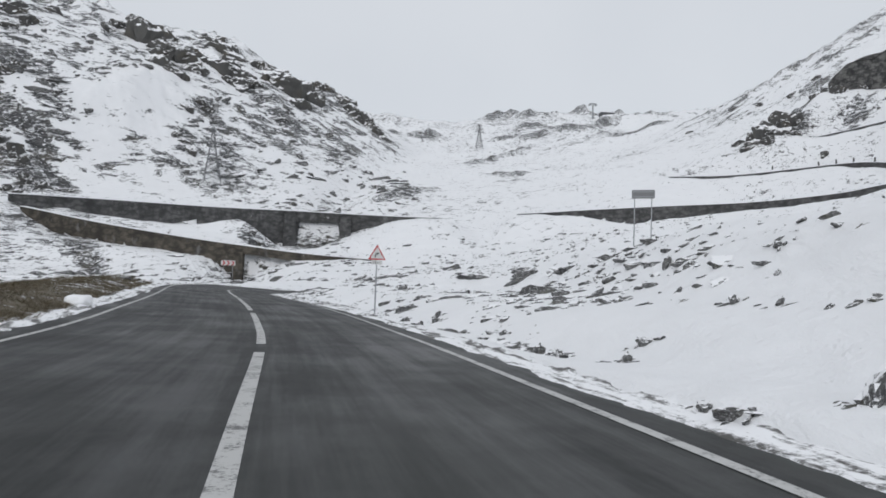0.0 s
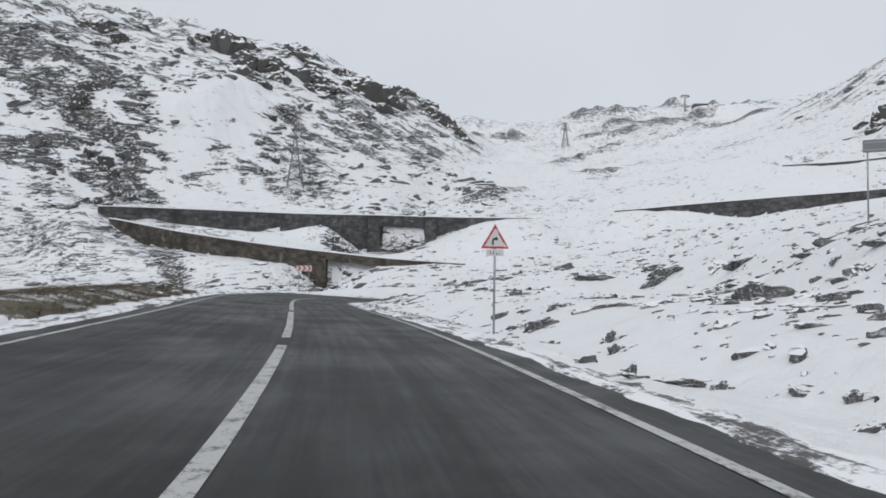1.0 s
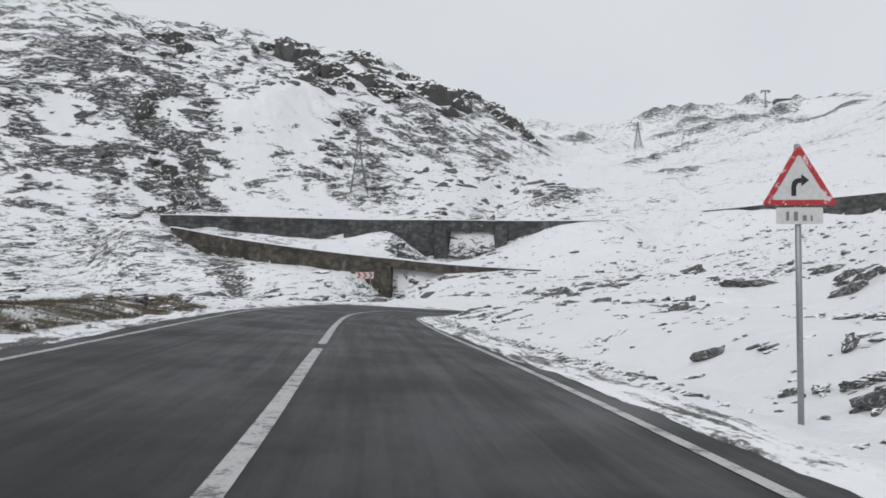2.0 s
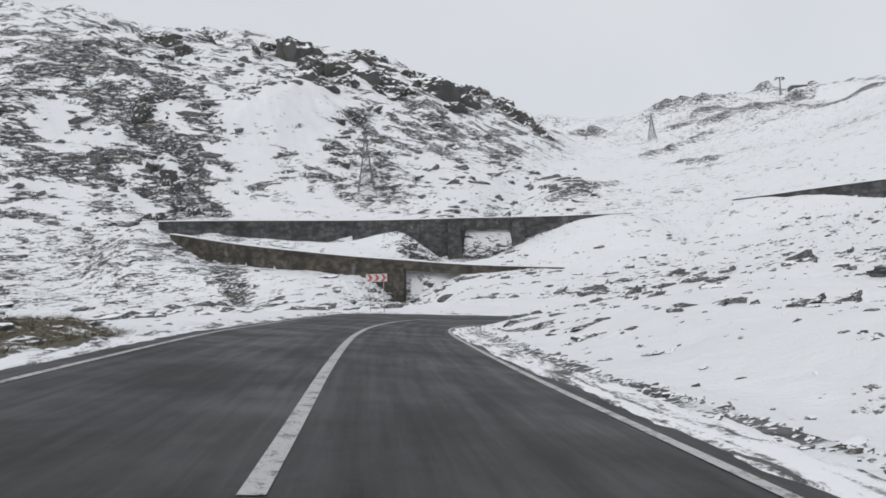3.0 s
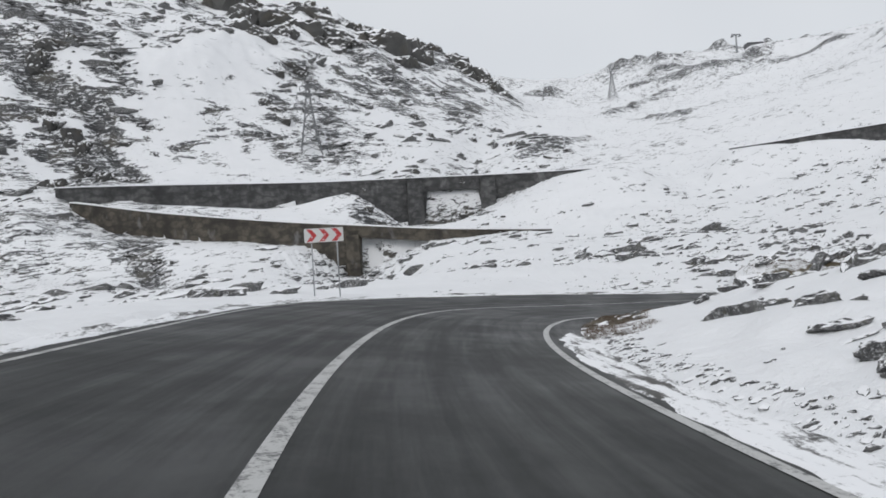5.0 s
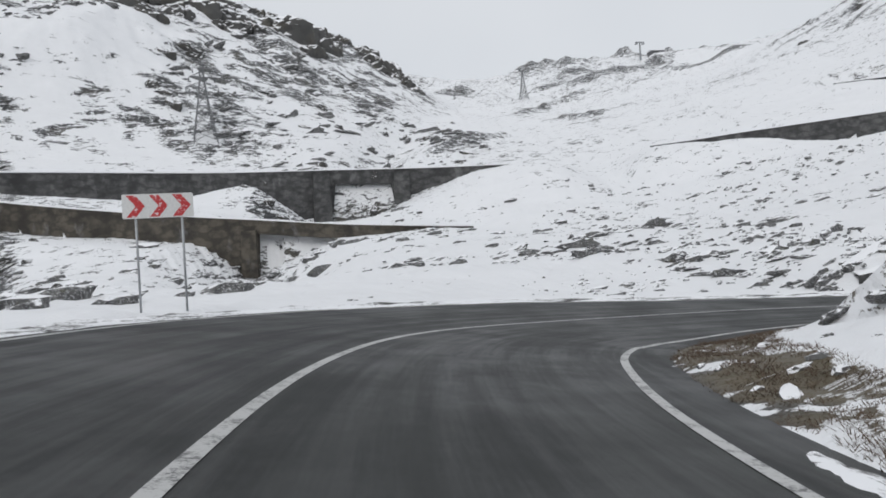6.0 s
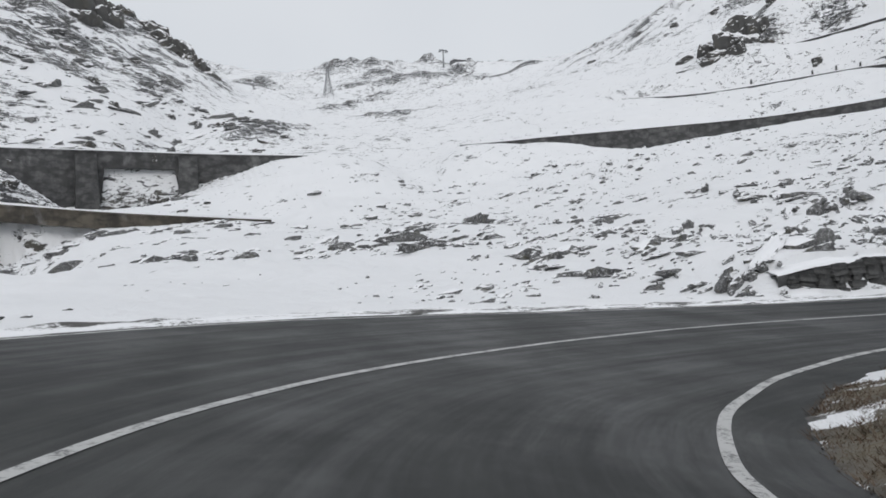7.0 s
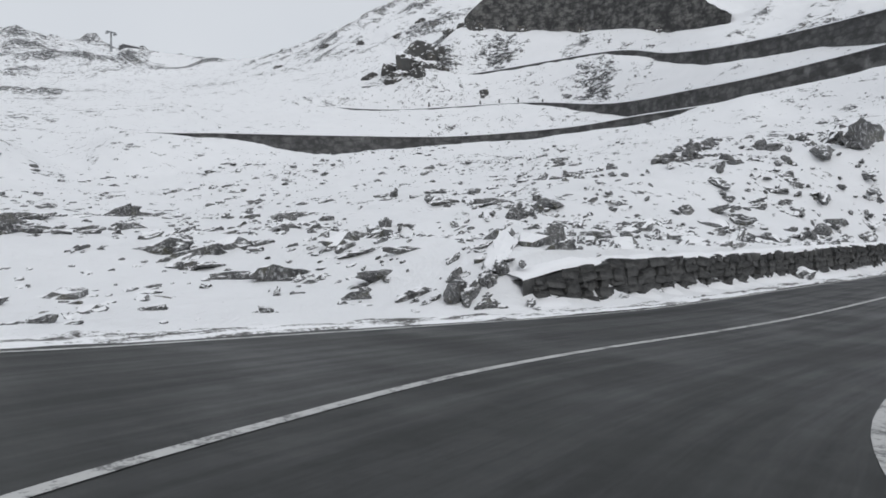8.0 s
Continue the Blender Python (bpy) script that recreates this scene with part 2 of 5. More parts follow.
ROAD_Z = eased(ROAD_S, [(0, 0.6), (60, -0.75), (76, -1.15), (94, -1.58), (112, -1.75), (128, -2.03), (142, -2.48), (148.5, -2.70), (154, -2.93), (159, -3.30), (166, -3.83),
                        (172, -4.08), (180, -4.25), (200, -4.2), (252, -3.2)])
ROAD_FALL = np.tan(np.radians(eased(ROAD_S, [(0, 0), (80, 0.1), (93, 1.5), (112, 3.7), (126, 5.1), (143, 5.3), (153, 5.9), (160, 5.0), (166, 2.8), (171, 1.2), (180, 0.5), (252, 0.5)])))
HALF_RIGHT = eased(ROAD_S, [(0, 3.3), (143, 3.3), (148, 3.6), (155, 4.35), (161, 4.65), (165, 4.55), (168, 4.0), (171, 3.25), (175, 2.95), (180, 2.9), (252, 3.0)])
HALF_LEFT = eased(ROAD_S, [(0, 4.0), (100, 4.1), (112, 3.65), (134, 3.65), (146, 4.2), (153, 4.7), (158, 4.85), (164, 4.8), (168, 4.4), (173, 3.75), (180, 3.3), (252, 3.2)])
# how far the painted centre line strays to the left of the plan's line
CENTRE = eased(ROAD_S, [(0, 0), (90, 0), (96, 0.1), (109, 0.1), (114, 0), (150, 0), (154, -0.1), (160, -0.18), (163.5, -0.45), (166, -0.28), (169, 0.12), (172, 0.42), (178, 0.42), (190, 0.2), (252, 0)])
SHOULDER = 0.45


def nearest(x, y):
    """For places: the index of the nearest road station and how far to its left they lie."""
    shape = x.shape
    x, y = x.ravel(), y.ravel()
    best, where = np.full(x.size, 1e9), np.zeros(x.size, int)
    for k in range(0, len(ROAD), 3):
        d = (x - ROAD[k, 0]) ** 2 + (y - ROAD[k, 1]) ** 2
        near = d < best
        best[near], where[near] = d[near], k
    for off in (-1, 1):
        k = np.clip(where + off, 0, len(ROAD) - 1)
        d = (x - ROAD[k, 0]) ** 2 + (y - ROAD[k, 1]) ** 2
        near = d < best
        best[near], where[near] = d[near], k[near]
    lat = (x - ROAD[where, 0]) * LEFT[where, 0] + (y - ROAD[where, 1]) * LEFT[where, 1]
    return where.reshape(shape), lat.reshape(shape), np.sqrt(best).reshape(shape)


# roads cut into the hillsides: the walls' top lines (x, y, z), and along each its visible height as (share of its length, metres)
UPPER_ROAD = ([(-108, 169.5, 15.2), (-103.6, 172, 15.3), (-90.8, 180, 15.4), (-65.7, 195, 15.4), (-43.8, 203, 15.5), (-26, 206, 15.2), (-9.7, 207, 15.0), (0, 206.5, 14.9)],
              [(0, 0.2), (0.04, 2.2), (0.10, 5.0), (0.28, 5.0), (0.48, 5.5), (0.575, 10), (0.675, 10.5), (0.75, 7.0), (0.88, 1.1), (0.95, 0.0), (1, 0.0)], 6.0, 34)
LOWER_ROAD = ([(-104, 168, 12), (-99.7, 166, 11.4), (-82.5, 163, 8.4), (-60.1, 160, 5.3), (-45, 158, 3.6), (-33.5, 159, 2.4), (-21.2, 163, 1.6), (-15, 166, 1.3)],
              [(0, 0.4), (0.05, 2.2), (0.12, 4.2), (0.27, 4.0), (0.435, 3.6), (0.552, 3.5), (0.6, 5.5), (0.635, 7.6), (0.66, 7.6), (0.72, 4.4), (0.778, 1.8), (0.89, 0.6), (0.95, 0.0), (1, 0.0)], 4.5, 20)
VALLEY_ROAD = ([(22, 205.6, 16.8), (31, 204.9, 17.4), (39.8, 203.5, 18.1), (62.9, 201.3, 19.8), (84, 190.3, 20.5), (95.7, 169.3, 20.9), (98.8, 154, 21.5), (101.5, 144, 21.9), (105, 136, 22.5)],
               [(0, 0.0), (0.05, 0.0), (0.16, 1.7), (0.26, 5.2), (0.41, 4.2), (0.61, 2.3), (0.77, 1.8), (0.89, 2.2), (0.95, 0.9), (1, 0.0)], 6.0, 22)
TOP_ROAD = ([(134, 240, 69), (138, 236, 74), (142, 232, 76.5), (148, 224, 76.5), (154, 212, 74.5), (157, 187, 69.5), (158, 166, 57)],
            [(0, 3), (0.08, 9), (0.16, 12), (0.8, 12), (1, 3)], 2.5, 26)
MIDDLE_ROAD = ([(79.1, 241.8, 34.5), (98.4, 229, 34), (120.3, 202, 34.5), (121.4, 176.6, 30.4), (111, 148.8, 27.5), (108, 134, 27.0), (106.5, 118, 27.6), (104, 104, 28.2), (100, 88, 28.8)],
               [(0, 0.3), (0.11, 1.1), (0.3, 0.9), (0.45, 1.6), (0.53, 3.4), (0.6, 4.8), (0.7, 3.9), (0.8, 3.6), (1, 4.0)], 3.5, 14)
HIGH_ROAD = ([(99.5, 246.6, 43.4), (126.1, 224.8, 47.7), (141.9, 191, 49.5), (133.5, 167, 42.4), (125.5, 142.3, 38.5), (116, 117.5, 36), (110, 95, 35)],
             [(0, 0.4), (0.3, 0.9), (0.5, 1.2), (0.62, 3.2), (0.8, 3.6), (1, 4.0)], 3.5, 14)
TERRACES = {"upper": UPPER_ROAD, "lower": LOWER_ROAD, "valley": VALLEY_ROAD, "top": TOP_ROAD, "high": HIGH_ROAD, "middle": MIDDLE_ROAD}


def terrace_line(key):
    """The sampled top line of a terrace, its visible heights and its downhill directions."""
    points, heights, bench, reach = TERRACES[key]
    line = spline(points, 1.0)
    run = np.r_[0, np.cumsum(np.hypot(*np.diff(line[:, :2], axis=0).T))]
    h = np.array(heights, float)
    tall = np.interp(run / run[-1], h[:, 0], h[:, 1])
    t = np.gradient(line[:, :2], axis=0)
    t /= np.linalg.norm(t, axis=1)[:, None]
    return line, tall, np.c_[t[:, 1], -t[:, 0]], bench, reach


LINES = {key: terrace_line(key) for key in TERRACES}
THICK = {"top": 4.0}


def valley(y):
    """The valley floor's rise away from the road."""
    a = np.array([(-300, 2), (-80, 0), (0, -1.4), (40, -1.8), (80, -2.6), (100, -3.2), (130, -1.2), (150, -0.6), (165, 2), (207, 11.5), (253, 26), (380, 53), (480, 84), (600, 122),
                  (700, 133), (1500, 150)], float)
    return np.interp(y, a[:, 0], a[:, 1])


def knoll_share(x, y):
    """The rocky knoll on the hill opposite."""
    v = np.exp(-(((x - 121) * 0.8 + (y - 246) * -0.6) / 9) ** 2 - (((x - 121) * 0.6 + (y - 246) * 0.8) / 16) ** 2)
    return v * (0.75 + 0.5 * fbm(x, y, 9, 3, 77))


def land(x, y):
    """Height of the open hillside, and how bare of snow it is."""
    z = (valley(y - 8) + 2 * valley(y) + valley(y + 8)) / 4
    far = smooth(y, 330, 520)
    # the slope to the right, and the steep hill above the upper roads
    z = z + (1 - 0.8 * far) * 0.19 * soft(x - 6 - 0.10 * np.clip(y - 110, 0, 100), 5)
    z = z + 2.4 * smooth(x, 4, 13) * (1 - smooth(y, 62, 90)) + 2.0 * np.exp(-((x / 9) ** 2) - ((y - 68) / 10) ** 2)
    hill = soft((x - 112) * 0.98 + (y - 190) * 0.0, 14)
    z = z + (1 - 0.85 * far) * 0.50 * hill
    # the mountain to the left, with its foot along the upper road
    foot = np.where(y < 225, -58 + 1.0 * (y - 225), -58 + 0.34 * np.clip(y - 225, 0, 125))
    foot = np.where(y < 120, -163 + 0.45 * (y - 120), foot)
    rise = soft(foot - x, 16)
    top = 70 + 0.21 * soft(-150 - x, 20)
    share = 0.72 * rise / top
    mountain = top * np.tanh(share * (1 + 0.12 * share)) * (1 - 0.9 * smooth(y + 0.35 * (x + 130), 420, 540))
    z = z + mountain
    # the low ground left of the road and the stream's gully
    z = z - 2.2 * smooth(-x, 30, 60) * (1 - smooth(y, 110, 190)) * (1 - smooth(-x, 90, 130))
    gully = -47 + np.where(y > 158, 0.125, -0.32) * (y - 158)
    z = z - 8.0 * np.exp(-((x - gully) / 7) ** 2) * smooth(y, 98, 140) * (1 - 0.75 * smooth(y, 215, 290))
    # crags along the mountain's crest, a rocky knoll on the hill opposite, the broken far ridge
    crest = smooth(mountain, 0.66 * top, 0.92 * top) * (1 - smooth(mountain, 0.985 * top, 1.05 * top)) * smooth(y, 230, 300)
    crag = crest * smooth(fbm(x, y, 30, 3, 71), -0.12, 0.22)
    z = z + crag * (5 + 2.5 * fbm(x, y, 11, 3, 73, True))
    knoll = knoll_share(x, y)
    ridge = far * np.clip(fbm(x, y * 1.8, 120, 4, 83, True), 0, 1)
    z = z + 14 * ridge + 13 * np.exp(-(((x - 95) / 60) ** 2) - ((y - 650) / 40) ** 2)
    patchy = fbm(x, y, 55, 3, 5)
    bare = 0.05 + 0.07 * smooth(y, 95, 135) * (1 + patchy) + smooth(mountain, 6, 30) * (0.08 + 0.13 * smooth(x, -96, -76) + 0.13 * smooth(-x, 114, 128) + 0.20 * patchy) + smooth(hill, 10, 40) * (0.10 * patchy - 0.05)
    bare = bare + 0.14 * smooth(-x, 45, 95) * (1 - smooth(y, 160, 200)) * (1 + 1.5 * patchy) + 0.15 * crag + 0.5 * knoll + 0.22 * ridge
    bare = bare + 0.26 * np.exp(-((x - gully) / 6) ** 2) * smooth(y, 128, 152) * (1 - smooth(y, 215, 260))
    # on the mountain: an open snowfield, a dark gully beside it and two rock clumps
    bare = bare - 0.20 * np.exp(-((((x + 107) / 19) ** 2 + ((y - 230) / 32) ** 2) ** 2))
    slash = np.abs((y - 197.5) * 0.972 - (x + 121) * -0.235 + 2.0 * np.sin(x / 6))
    cut = np.exp(-((slash / 2.4) ** 2)) * smooth(x, -146, -136) * (1 - smooth(x, -106, -99))
    z = z - 4.0 * cut
    bare = np.where(mountain > 5, 0.31 - soft(0.31 - bare, 0.05), bare)
    bare = bare + 0.34 * cut + 0.10 * fbm(x, y, 20, 3, 19) * smooth(-x, 112, 128) * smooth(y, 150, 175)
    # ledges that run straight up the slopes, on the mountain's near flank and on the hill opposite
    ledge = fbm(x * 0.33, y, 7, 4, 68)
    flank = smooth(mountain, 3, 14) * smooth(x, -100, -84)
    bare = bare + flank * (0.36 * ledge + 0.10) + smooth(hill, 10, 28) * (0.42 * fbm(x * 0.30, y, 8, 4, 67) + 0.05)
    z = z + 1.3 * flank * np.clip(ledge, -0.1, 1) + 1.8 * smooth(hill, 10, 28) * np.clip(fbm(x * 0.30, y, 8, 4, 67), -0.1, 1)
    # dark rock masses left of the gully, and the drifts between them
    for cx, cy, r, k in ((-167, 207, 9, 0.3), (-157, 204, 6, 0.28), (-150, 215, 6, 0.3), (-148, 200, 5, 0.26), (-149, 174, 6, 0.24), (-140.5, 177, 5, 0.22), (-135, 184, 4, 0.26), (-139, 221, 5, 0.26), (-115, 187, 5, 0.26),
                         (-109, 191, 4, 0.24), (-151, 189, 7, -0.3), (-127, 206, 6, -0.12)):
        bare = bare + k * np.exp(-((x - cx) ** 2 + (y - cy) ** 2) / r**2)
    # the dark bed of the stream below the descending road
    t = np.clip(((x + 84) * 22 - (y - 158) * 30) / 1384, 0, 1)
    bed = np.exp(-((x + 84 - 22 * t) ** 2 + (y - 158 + 30 * t) ** 2) / (2.6 + 1.2 * np.sin(9 * t)) ** 2)
    z = z - 1.2 * bed
    bare = bare + 0.6 * bed * (0.7 + 0.8 * fbm(x, y, 5, 3, 69))
    for cx, cy, r in ((-93, 259, 7), (-87, 229, 4.5)):
        bare = bare + 0.45 * np.exp(-((x - cx) ** 2 + (y - cy) ** 2) / r**2)
    # long ledges of bedrock up the valley and on the far ridge
    for x0, y0, x1, y1, r, step in ((13, 394, 49, 444, 4, 3), (42, 612, 124, 628, 10, 7), (36, 514, 68, 482, 5, 3), (58, 530, 130, 566, 6, 4), (-22, 238, -5, 268, 3.5, 2.5), (18, 344, 38, 319, 3.5, 2),
                                    (-60, 480, -10, 520, 8, 3), (100, 470, 140, 440, 5, 2)):
        dx, dy = x1 - x0, y1 - y0
        t = np.clip(((x - x0) * dx + (y - y0) * dy) / (dx * dx + dy * dy), 0, 1)
        near = np.exp(-((x - x0 - t * dx) ** 2 + (y - y0 - t * dy) ** 2) / r**2) * (0.8 + 0.5 * fbm(x, y, 9, 2, 88))
        z = z + step * near
        bare = bare + 0.42 * near
    # bouldery ground beside the road and beyond the bend
    bare = bare + (0.02 + 0.17 * np.clip(fbm(x, y, 12, 3, 61), 0, 1)) * smooth(x, -2, 12) * (1 - smooth(y, 130, 200)) * smooth(y, 18, 27)
    bare = bare + 0.10 * smooth(y, 190, 230) * (1 - smooth(y, 420, 520)) * (1 - smooth(mountain, 2, 10)) * (0.5 + fbm(x, y, 30, 3, 66))
    return z, bare, mountain, hill


def relief(x, y, mountain, hill, dist):
    """Humps, ledges and broken rock on top of the broad forms."""
    wild = smooth(mountain, 5, 40) + 0.75 * smooth(hill, 8, 45)
    z = 0.6 * fbm(x, y, 14, 4, 11) + 0.34 * fbm(x, y, 3.2, 3, 23, True)
    z = z + wild * (5.5 * fbm(x + 8 * value_noise(x / 40, y / 40, 3), y, 46, 5, 31, True) + 1.6 * fbm(x, y, 9, 4, 41, True))
    return z * smooth(dist, 1.0, 12.0)


def terraced(x, y, z, bare):
    """Cuts the benches of the upper roads into the hillside, level with their walls."""
    for key, (line, tall, down, bench, reach) in LINES.items():
        lo, hi = line[:, :2].min(0) - reach, line[:, :2].max(0) + reach
        box = (x > lo[0]) & (x < hi[0]) & (y > lo[1]) & (y < hi[1])
        if not box.any():
            continue
        px, py = x[box], y[box]
        best, k = np.full(px.size, 1e9), np.zeros(px.size, int)
        for i in range(len(line)):
            d = (px - line[i, 0]) ** 2 + (py - line[i, 1]) ** 2
            near = d < best
            best[near], k[near] = d[near], i
        side = (px - line[k, 0]) * down[k, 0] + (py - line[k, 1]) * down[k, 1]
        dist = np.sqrt(best)
        old = z[box]
        w = 1 - smooth(dist, 0.35 * reach, reach)
        end = (k == 0) | (k == len(line) - 1)
        past = np.where(end, np.sqrt(np.clip(best - side**2, 0, None)), 0)
        w = w * (1 - smooth(past, 0.0, 0.45 * reach))
        below = line[k, 2] - tall[k] - (0.42 if key == "top" else 0.10) * np.clip(side, 0, None)
        above = line[k, 2] - 0.5 + 0.32 * soft(-side - bench, 2.0)
        bump = 0.4 * fbm(px, py, 6, 3, 91)
        aim = np.where(side > -0.2 - 0.8 * THICK.get(key, 1.25), below + bump, above + bump * smooth(-side, bench, bench + 4))
        z[box] = old * (1 - w) + aim * w
        add = 0.12 * np.exp(-((side - 1.5) / 4) ** 2) * w * smooth(tall[k], 1.5, 6)
        if key in ("top", "high"):
            add = -0.16 * w * smooth(side, 0, 2)
        bare[box] = np.where((side < -0.5) & (side > -bench), bare[box] * (1 - w), bare[box]) + add
    return z, bare


def ground_height(x, y):
    """The finished ground's height and bareness, and where it lies from the road; under the road it lies a little lower."""
    x, y = np.asarray(x, float), np.asarray(y, float)
    k, lat, dist = nearest(x, y)
    st = ROAD_S[k] + np.clip((x - ROAD[k, 0]) * TANGENT[k, 0] + (y - ROAD[k, 1]) * TANGENT[k, 1], -0.5, 0.5)
    along = lambda values: np.interp(st, ROAD_S, values)
    wide = np.where(lat > 0, along(HALF_LEFT), along(HALF_RIGHT)) + SHOULDER
    edge = along(ROAD_Z) + along(ROAD_FALL) * np.clip(lat, -wide - 0.35, wide + 0.35)
    beyond = np.maximum(np.abs(lat), dist) - wide
    z, bare, mountain, hill = land(x, y)
    bend = smooth(st, 112, 130) * (1 - smooth(st, 158, 168))
    inner = np.where(lat < 0, (0.10 + 0.08 * bend) * np.clip(beyond - 1.2 * bend, 0, 13), 0.02 * np.clip(beyond, 0, 12))
    # the shallow ditch on the hill's side
    ditch = np.where(lat < 0, 1.0, 0.0) * np.exp(-((np.clip(beyond, 0, None) - 2.6) / 1.6) ** 2) * smooth(beyond, 0.3, 1.2)
    inner = inner - ditch * (0.58 * smooth(st, 78, 92) * (1 - smooth(st, 114, 124)) + 0.22 * smooth(st, 114, 124) * (1 - smooth(st, 134, 142)))
    berm = 0.30 * smooth(beyond, 0.8, 2.3) * (1 - 2.2 * smooth(beyond, 3.0, 9)) * smooth(st, 80, 92) * (1 - smooth(st, 122, 134))
    inner = inner + np.where(lat > 0, berm, 0)
    inner = inner + (0.07 + 0.10 * bend) * fbm(x, y, 1.7, 3, 47) * smooth(beyond, 0.2, 1.0)
    verge = edge + inner + 0.10 * smooth(beyond, 0.3, 0.8)
    z = z + relief(x, y, mountain, hill, beyond)
    z, bare = terraced(x, y, z, bare)
    # the mound between the two upper roads, its far end bare rock
    mound = np.exp(-(((x + 54) / 9.5) ** 2) - ((y - 183) / 7) ** 2)
    z = z + 3.3 * mound * (1 + 0.12 * fbm(x, y, 5, 3, 58))
    bare = bare + 0.22 * np.exp(-(((x + 49) / 4.5) ** 2) - ((y - 179) / 5) ** 2)
    knoll = knoll_share(x, y)
    z = z + 10 * knoll
    bare = bare + 0.2 * smooth(knoll, 0.15, 0.5)
    ragged = np.where(lat > 0, beyond, -9) + 0.5 * fbm(x, y, 2.5, 3, 52)
    meadow = smooth(ragged, 0.45, 0.95) * (1 - smooth(ragged + 1.5 * fbm(x, y, 7, 2, 53), 3.6, 5.5)) * smooth(st, 76, 92) * (1 - smooth(st, 121, 128))
    w = smooth(beyond, 2, 16 + 14 * meadow)
    z = verge * (1 - w) + z * w
    # the rocky corner of the bank inside the bend, and the bank held up by the roadside wall
    t = np.clip(((x + 9.4) * 9 + (y - 77.7) * 1.0) / 82, 0, 1)
    corner = np.exp(-(((x + 9.2 - 9 * t) / 1.05) ** 2) - ((y - 77.7 - t) / 1.5) ** 2)
    z = z + corner * (np.maximum(-2.0 - z, 0) * 0.92 + 0.22 * fbm(x, y, 0.8, 3, 29, True))
    held = np.where(lat > 0, 1.0, 0.0) * smooth(st, 176.0, 181.0) * (1 - smooth(st, 211, 216)) * smooth(beyond, 1.25, 1.75) * (1 - smooth(beyond, 5, 14))
    z = z + held * (1.22 + 0.10 * fbm(x, y, 1.5, 2, 35))
    z = np.where(beyond < 0.3, np.minimum(z, edge - 0.02 - 0.30 * smooth(0.3 - beyond, 0.0, 0.5)), z)
    bare = bare * smooth(beyond, 0.3, 5) + 0.75 * meadow
    # bare gravel along the asphalt's edge, brown grass on the tip inside the bend
    gravel = np.where(lat < 0, 0.34, 0.22) * np.exp(-((beyond - 0.1) / 0.28) ** 2)
    rut = np.where(lat < 0, 1.0, 0.0) * np.exp(-((beyond - 0.68 - 0.12 * fbm(x, y, 1.6, 3, 55)) / 0.15) ** 2) * smooth(st, 106, 116) * (1 - smooth(st, 131, 139))
    z = z - 0.06 * rut
    gravel = gravel + 1.7 * rut * (0.8 + fbm(x, y, 0.8, 3, 56))
    tip = np.where(lat < 0, 1.0, 0.0) * smooth(beyond, 0.15, 0.5) * (1 - smooth(beyond, 1.5, 2.5)) * smooth(st, 143, 150) * smooth(fbm(x, y, 1.6, 3, 37), -0.5, -0.1) * (1 - smooth(st, 172, 178))
    tip = tip + np.exp(-(((x + 11.2) / 0.75) ** 2) - ((y - 58.4) / 1.3) ** 2) * (1.1 + 1.4 * fbm(x, y, 0.9, 3, 38))
    tip = tip + 0.9 * np.exp(-((x - 2.2) ** 2 + (y - 14.1) ** 2) / 0.09)
    tip = tip + corner * smooth(x, -11, -9.8) * (0.7 + 0.6 * fbm(x, y, 1.2, 3, 36))
    bare = bare + gravel + 0.58 * tip
    meadow = np.clip(meadow + tip, 0, 1)
    return z, bare, beyond, lat, meadow


# ---- building helpers ----
def mesh_object(name, verts, faces, material, smooth_faces=False, parent=None):
    me = bpy.data.meshes.new(name)
    me.from_pydata([tuple(v) for v in verts], [], faces)
    me.materials.append(material)
    if smooth_faces:
        me.shade_smooth()
    me.update()
    ob = new(name, me)
    if parent is not None:
        ob.parent = parent
    return ob


def part(name, bm, material, parent=None, label="", smooth_faces=False):
    """Links a bmesh as one mesh object under a thing."""
    me = bpy.data.meshes.new(name)
    bm.to_mesh(me)
    bm.free()
    me.materials.append(material)
    if smooth_faces:
        me.shade_smooth()
    ob = new(name, me)
    if parent is not None:
        ob.parent = parent
    if label:
        tagged(ob, label)
    return ob


def grid_faces(rows, cols, closed=False):
    r, c = np.meshgrid(np.arange(rows - 1), np.arange(cols if closed else cols - 1), indexing="ij")
    n = (c + 1) % cols
    return np.stack([r * cols + c, r * cols + n, (r + 1) * cols + n, (r + 1) * cols + c], -1).reshape(-1, 4)


def fast_mesh(name, verts, quads, material, smooth_faces=True):
    me = bpy.data.meshes.new(name)
    me.vertices.add(len(verts))
    me.vertices.foreach_set("co", np.asarray(verts, np.float32).ravel())
    me.loops.add(len(quads) * 4)
    me.loops.foreach_set("vertex_index", np.asarray(quads, np.int32).ravel())
    me.polygons.add(len(quads))
    me.polygons.foreach_set("loop_start", np.arange(0, len(quads) * 4, 4, dtype=np.int32))
    me.update(calc_edges=True)
    me.materials.append(material)
    if smooth_faces:
        me.shade_smooth()
    me.validate()
    return me


